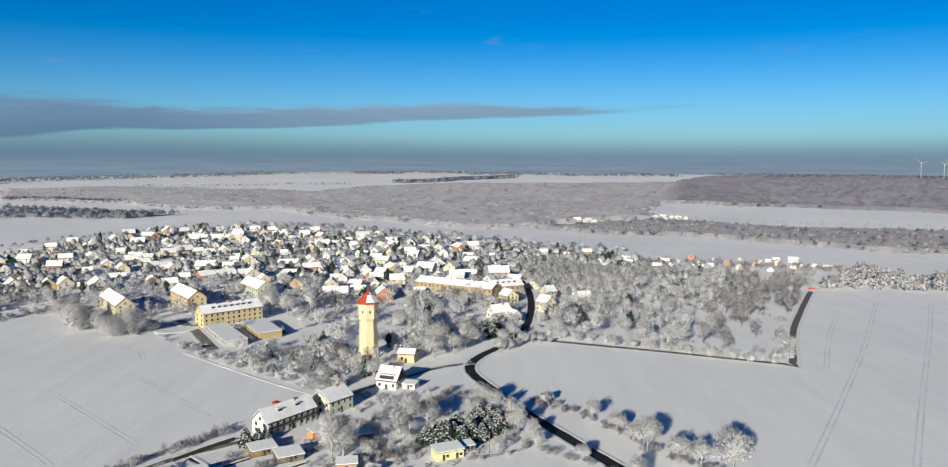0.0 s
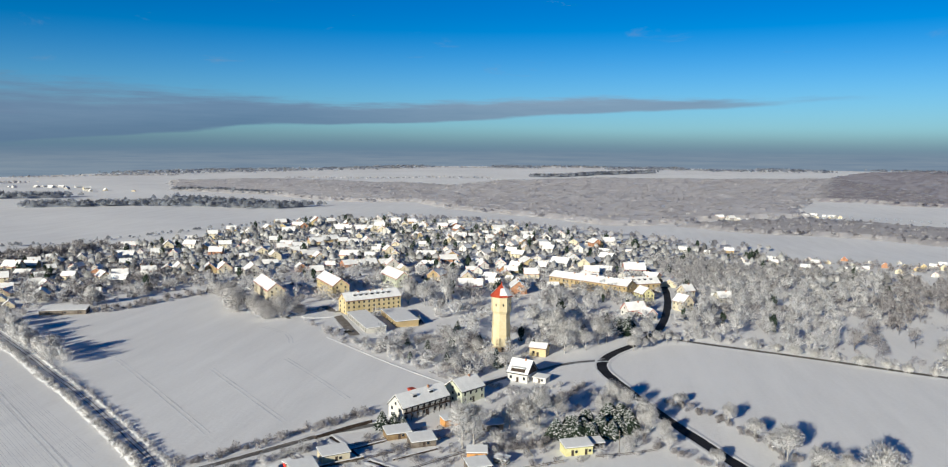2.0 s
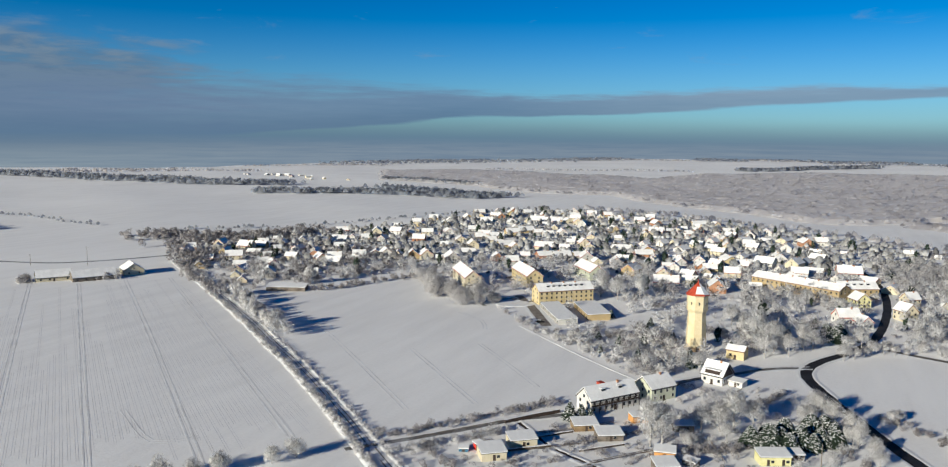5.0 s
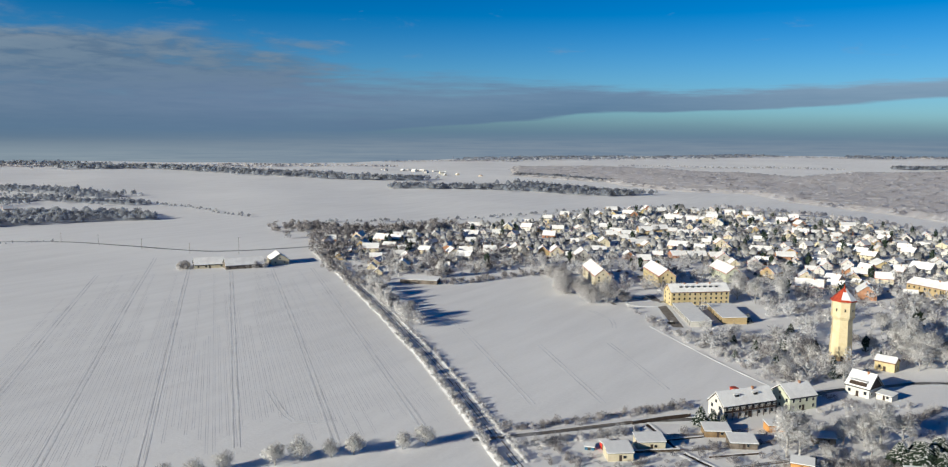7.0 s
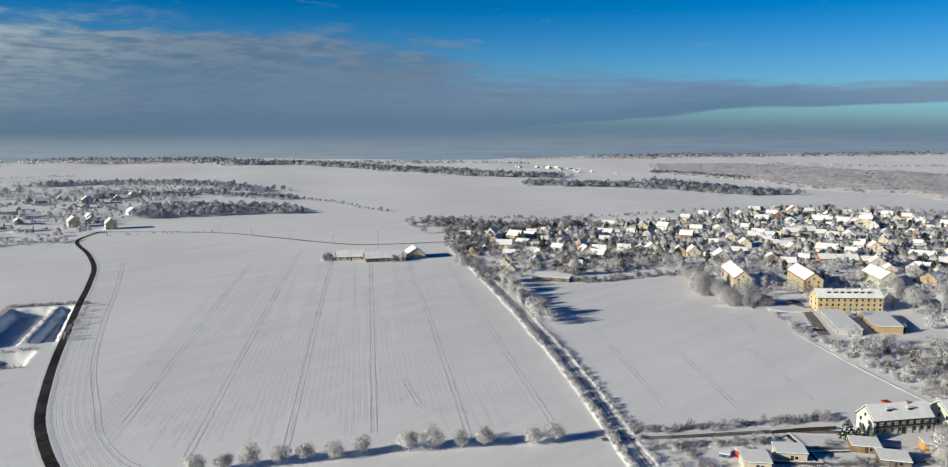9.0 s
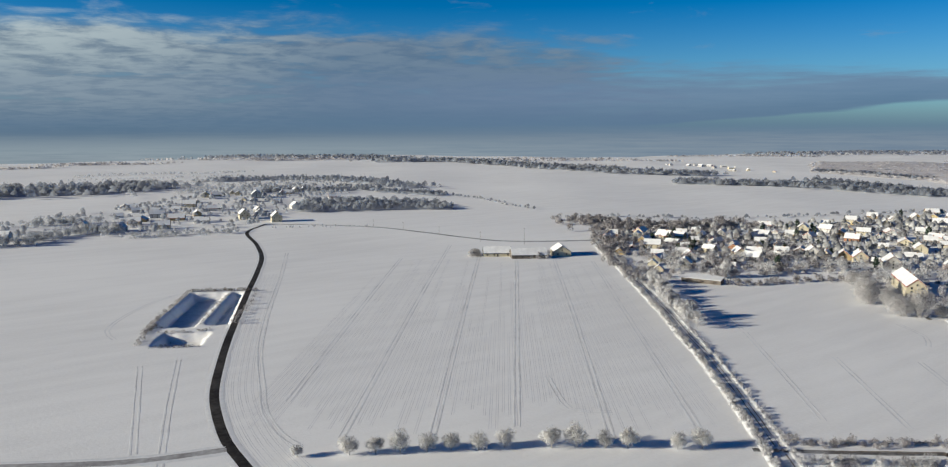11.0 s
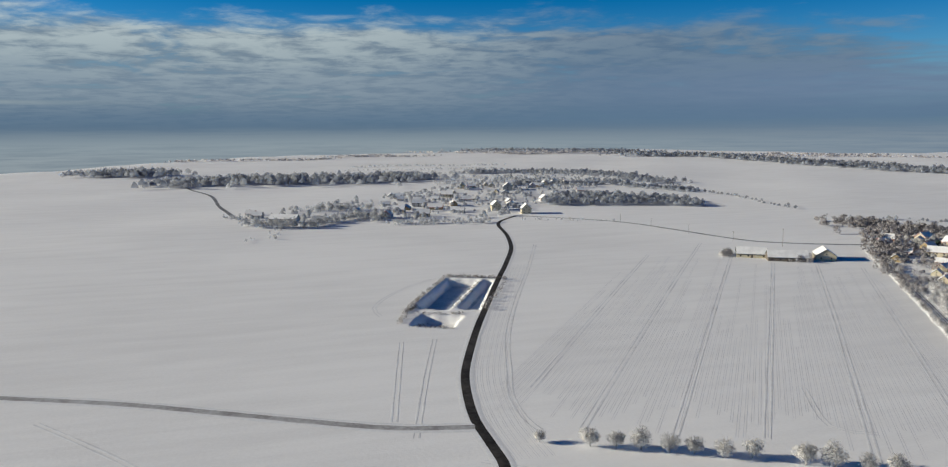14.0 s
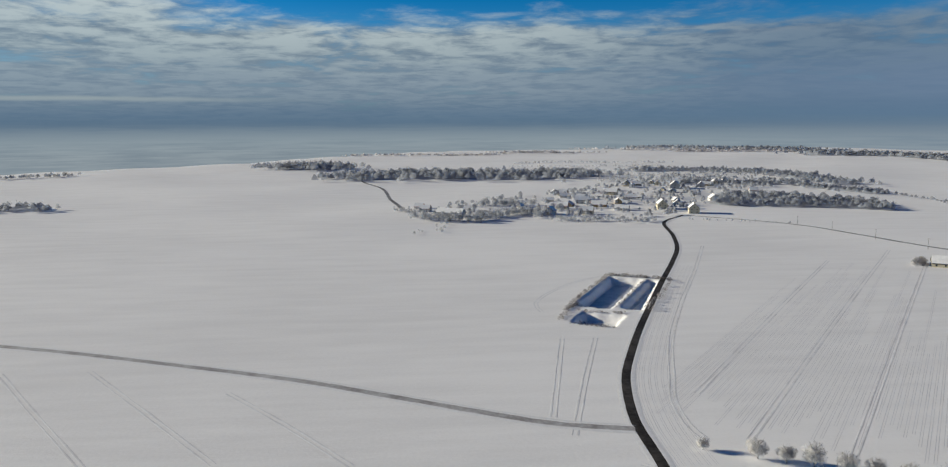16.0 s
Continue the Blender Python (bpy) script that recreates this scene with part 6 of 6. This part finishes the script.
for ring, gap, hts, mat in (([pond(-64, -15), pond(-30, -19), pond(20, -20), pond(60, -20)], 1.3, (0.6, 2.2), "frost_grey"), ([pond(-40, -18), pond(-30, -17), pond(-18, -16)], 0.8, (0.8, 2.0), "reed_brown"), ([pond(-68, -8), pond(-69, 4), pond(-67, 14)], 1.0, (0.5, 1.4), "reed_brown"), ([pond(60, -20), pond(62, 0), pond(60, 20)], 0.8, (1.0, 2.4), "reed_brown"),
                            ([pond(58, 21), pond(20, 22), pond(-30, 22)], 5.0, (1.2, 3.6), "frost_grey"), ([pond(-24, 4.9), pond(10, 4.9), pond(50, 4.9)], 2.0, (0.4, 1.4), "frost_twigs"),
                            ([pond(-62, -5), pond(-56, -7), pond(-48, -4)], 2.0, (0.6, 1.6), "reed_brown"), ([pond(-66, 2), pond(-67, 12)], 1.6, (0.6, 1.6), "reed_brown"), ([pond(-26, 4.4), pond(10, 4.6), pond(50, 4.6)], 2.6, (0.5, 1.4), "reed_brown"), ([pond(-41, -8), pond(-40, 2), pond(-39, 12)], 1.6, (0.5, 1.6), "reed_brown"),
                            ([pond(-40, -14), pond(-38, 4), pond(-36, 14)], 2.4, (0.5, 1.4), "frost_grey")):
    pts = along(ring, gap, 0.8, rng)
    joined("pond_scrub", pts, rng.uniform(*hts, len(pts)), mat, "frosted reeds and scrub on the pond bank", "shrubs", 6, 100, 0.6, 0.0, 0.22, 0.06, 80)

# added sheets that paint deep shade over the snow of the basin floors
for a0, a1, b0, b1, deep in ((-25.5, 51.5, -13.5, -1.5, 4.5), (-21.5, 28.0, 10.2, 11.6, 3.3)):
    bm = bmesh.new()
    rim = [pond(a0, b0), pond((a0 + a1) / 2, b0 - 0.8), pond(a1, b0), pond(a1 + 0.6, (b0 + b1) / 2), pond(a1, b1), pond((a0 + a1) / 2, b1 + 0.7), pond(a0, b1), pond(a0 - 0.6, (b0 + b1) / 2)]
    low_ring = [bm.verts.new((x, y, -deep - 0.3)) for x, y in rim]
    top_ring = [bm.verts.new((x, y, -deep + 0.12)) for x, y in rim]
    for i in range(8):
        bm.faces.new((low_ring[i], low_ring[(i + 1) % 8], top_ring[(i + 1) % 8], top_ring[i]))
    bm.faces.new(top_ring)
    bm.faces.new(low_ring[::-1])
    tagged(part("basin_shade", bm, "ice", None), "added blue-grey sheet painting the deep shade on the snowy basin floor", "ice", kind="structure")

# ---- gardens: fences, masts, cars ----
def fence(points, height, gap, mat, label):
    """A board fence: posts and rails along a line."""
    line = smooth_line(points, gap)
    root = new("garden_fence")
    bm = bmesh.new()
    tube(bm, (0, 0, -0.2), (0, 0, height), 0.07, 0.06, 5)
    post = part("post", bm, mat, root)
    post.matrix_basis = pose(*line[0], 0)
    for p in line[1:]:
        share("post", post, root, pose(*p, 0))
    for z in (height * 0.45, height * 0.9):
        bm = bmesh.new()
        prev = None
        for p in line:
            ring = [bm.verts.new((p[0] + a, p[1] - a, z + b)) for a, b in ((-0.04, -0.07), (0.04, -0.07), (0.04, 0.07), (-0.04, 0.07))]
            if prev:
                for i in range(4):
                    bm.faces.new((prev[i], prev[(i + 1) % 4], ring[(i + 1) % 4], ring[i]))
            prev = ring
        part("rail", bm, mat, root)
    return tagged(root, label, "fence")


for pts in ([(-96, 247), (-108, 232), (-118, 218)], [(-93, 218), (-83, 224), (-74, 231)], [(-60, 223), (-51, 234), (-42, 245)], [(-74, 231), (-62, 243), (-52, 256)], [(-84, 239), (-72, 250), (-62, 262)],
            [(-44, 214), (-36, 224), (-24, 232), (-12, 240)], [(-104, 232), (-97, 226), (-90, 219)], [(-58, 222), (-66, 214), (-76, 205)], [(-2, 246), (8, 250), (18, 256)], [(-22, 242), (-26, 252), (-30, 262)]):
    fence(pts, 1.1, 2.5, "grey_timber", "weathered timber garden fence in the snow")


def garden_wall(points, height, thick, label):
    """A low dark wall with a snow cap, in straight lengths."""
    root = new("garden_wall")
    wall_bm, cap_bm = bmesh.new(), bmesh.new()
    line = smooth_line(points, 4)
    for a, b in zip(line[:-1], line[1:]):
        run = math.hypot(*(b - a))
        m = pose(*((a + b) / 2), 0, 0, 0, math.degrees(math.atan2(b[1] - a[1], b[0] - a[0])))
        box(wall_bm, -run / 2, run / 2, -thick / 2, thick / 2, -0.2, height, 0, m)
        box(cap_bm, -run / 2, run / 2, -thick / 2 - 0.04, thick / 2 + 0.04, height + 0.004, height + 0.2, 0, m)
    part("wall", wall_bm, "dark_timber", root)
    part("snow_cover", cap_bm, "snow", root, "thin snow cap")
    return tagged(root, label, "wall")


garden_wall([(-97, 244), (-90.5, 254), (-83, 263.5)], 1.5, 0.4, "dark boarded wall along the village lane")
garden_wall([(-91, 217.5), (-83, 224.5), (-75.5, 231)], 0.9, 0.4, "dark low wall between two garden plots")
garden_wall([(-66, 231.5), (-59, 238.5), (-54, 243.5)], 0.6, 0.3, "dark low wall between two garden plots")
garden_wall([(-85, 233), (-78, 241.5), (-73, 247)], 0.6, 0.3, "dark low wall between two garden plots")


def mast(x, y, h, label, arm=True):
    root = new("power_pole")
    bm = bmesh.new()
    tube(bm, (0, 0, -0.3), (0, 0, h), 0.16, 0.1, 7)
    part("pole", bm, "grey_timber", root)
    if arm:
        bm = bmesh.new()
        box(bm, -1.0, 1.0, -0.06, 0.06, h - 0.6, h - 0.45)
        part("crossarm", bm, "grey_timber", root)
    root.matrix_basis = at(x, y, 30)
    return tagged(root, label, "power pole")


mast(5.5, 253, 7.5, "slim timber pole in the garden", False)
for x, y, h in ((-524, 422, 15), (-560, 400, 9), (-610, 388, 9), (-660, 378, 9), (-700, 366, 9)):
    mast(x, y, h, "timber power pole beside the narrow road")


def car(paint, label):
    root = new("parked_car")
    bm = bmesh.new()
    prof = [(-2.1, 0.35), (-2.15, 0.75), (-1.5, 0.9), (-0.9, 1.42), (0.7, 1.45), (1.35, 0.95), (2.1, 0.82), (2.15, 0.4)]
    a = [bm.verts.new((x, -0.85, z)) for x, z in prof]
    b = [bm.verts.new((x, 0.85, z)) for x, z in prof]
    bm.faces.new(a)
    bm.faces.new(b[::-1])
    for i in range(len(prof)):
        j = (i + 1) % len(prof)
        bm.faces.new((a[i], b[i], b[j], a[j]))
    bmesh.ops.bevel(bm, geom=bm.edges[:], offset=0.06, segments=1, affect="EDGES")
    part("body", bm, paint, root)
    bm = bmesh.new()
    box(bm, -0.85, 0.65, -0.7, 0.7, 1.47, 1.6)
    part("snow_cover", bm, "snow", root)
    for x in (-1.35, 1.35):
        for y in (-0.8, 0.8):
            bm = bmesh.new()
            tube(bm, (x, y - 0.1, 0.32), (x, y + 0.1, 0.32), 0.32, 0.32, 10)
            part("wheel", bm, "rubber", root)
    return tagged(root, label, "car")


for k, (x, y, turn, paint, label) in enumerate(((-139, 398, 40, "rubber", "dark parked car on the snowy verge"), (-176, 452, 40, "steel", "grey parked car near the apartment blocks"), (257, 588, 10, "red_paint", "red parked car at the field corner"),
                                                (262, 590, 10, "orange_timber", "orange parked car at the field corner"), (-163, 447, 60, "steel", "grey parked car near the apartment blocks"))):
    car(paint, label).matrix_basis = at(x, y, turn)

# the oval lawn before the apartment blocks
bm = bmesh.new()
ring0 = [bm.verts.new((13 * math.cos(2 * math.pi * i / 40), 8.5 * math.sin(2 * math.pi * i / 40), 0.0)) for i in range(40)]
ring1 = [bm.verts.new((12 * math.cos(2 * math.pi * i / 40), 7.5 * math.sin(2 * math.pi * i / 40), 0.45)) for i in range(40)]
for i in range(40):
    bm.faces.new((ring0[i], ring0[(i + 1) % 40], ring1[(i + 1) % 40], ring1[i]))
bm.faces.new(ring1)
lawn = part("oval_lawn", bm, "snow", None)
lawn.matrix_basis = at(-169, 438, 40)
tagged(lawn, "raised oval lawn under smooth snow", "lawn", kind="structure")
road("lawn_drive", smooth_line([(-160, 446), (-166, 452), (-178, 452), (-188, 442), (-190, 432), (-184, 425)], 2), 1.3, "gravel_yard", "drive curving round the oval lawn", "drive", 0.15)

# far settlements beyond the fields
for quarter, centre, spread, n, seed in (("far", (-1310, 1690), (170, 45), 11, 31), ("far", (-1120, 1600), (90, 40), 5, 32), ("far", (165, 1200), (60, 16), 8, 33), ("far", (320, 1300), (40, 12), 6, 34)):
    r3 = np.random.default_rng(seed)
    keys = [q for q in PROTO if q[1] in ("white_plaster", "cream_plaster", "grey_plaster") and not q[3]]
    for _ in range(n):
        q = np.array(centre) + r3.normal(0, 0.55, 2) * np.array(spread)
        copy_thing(PROTO[keys[r3.integers(0, len(keys))]], at(q[0], q[1], r3.uniform(0, 360), None, r3.uniform(0.65, 0.9)))


# ---- wind turbines, far off ----
def turbine(x, y, h, turn):
    root = new("wind_turbine")
    bm = bmesh.new()
    tube(bm, (0, 0, -5), (0, 0, h), 1.0, 0.6, 8)
    part("tower", bm, "grey_plaster", root)
    bm = bmesh.new()
    box(bm, -1.6, 1.6, -4, 4, h - 0.5, h + 3)
    part("nacelle", bm, "grey_plaster", root)
    for k in range(3):
        bm = bmesh.new()
        a = radians(20 + 120 * k)
        tube(bm, (0, -4.6, h + 1.2), (h * 0.5 * math.cos(a), -4.6, h + 1.2 + h * 0.5 * math.sin(a)), 0.6, 0.15, 5)
        part("blade", bm, "grey_plaster", root)
    root.matrix_basis = at(x, y, turn)
    return tagged(root, "slim pale grey wind turbine on the far horizon", "wind turbine")


for x, y, h in ((1690, 2960, 62), (1760, 2930, 58), (1790, 2950, 60)):
    turbine(x, y, h, -30)
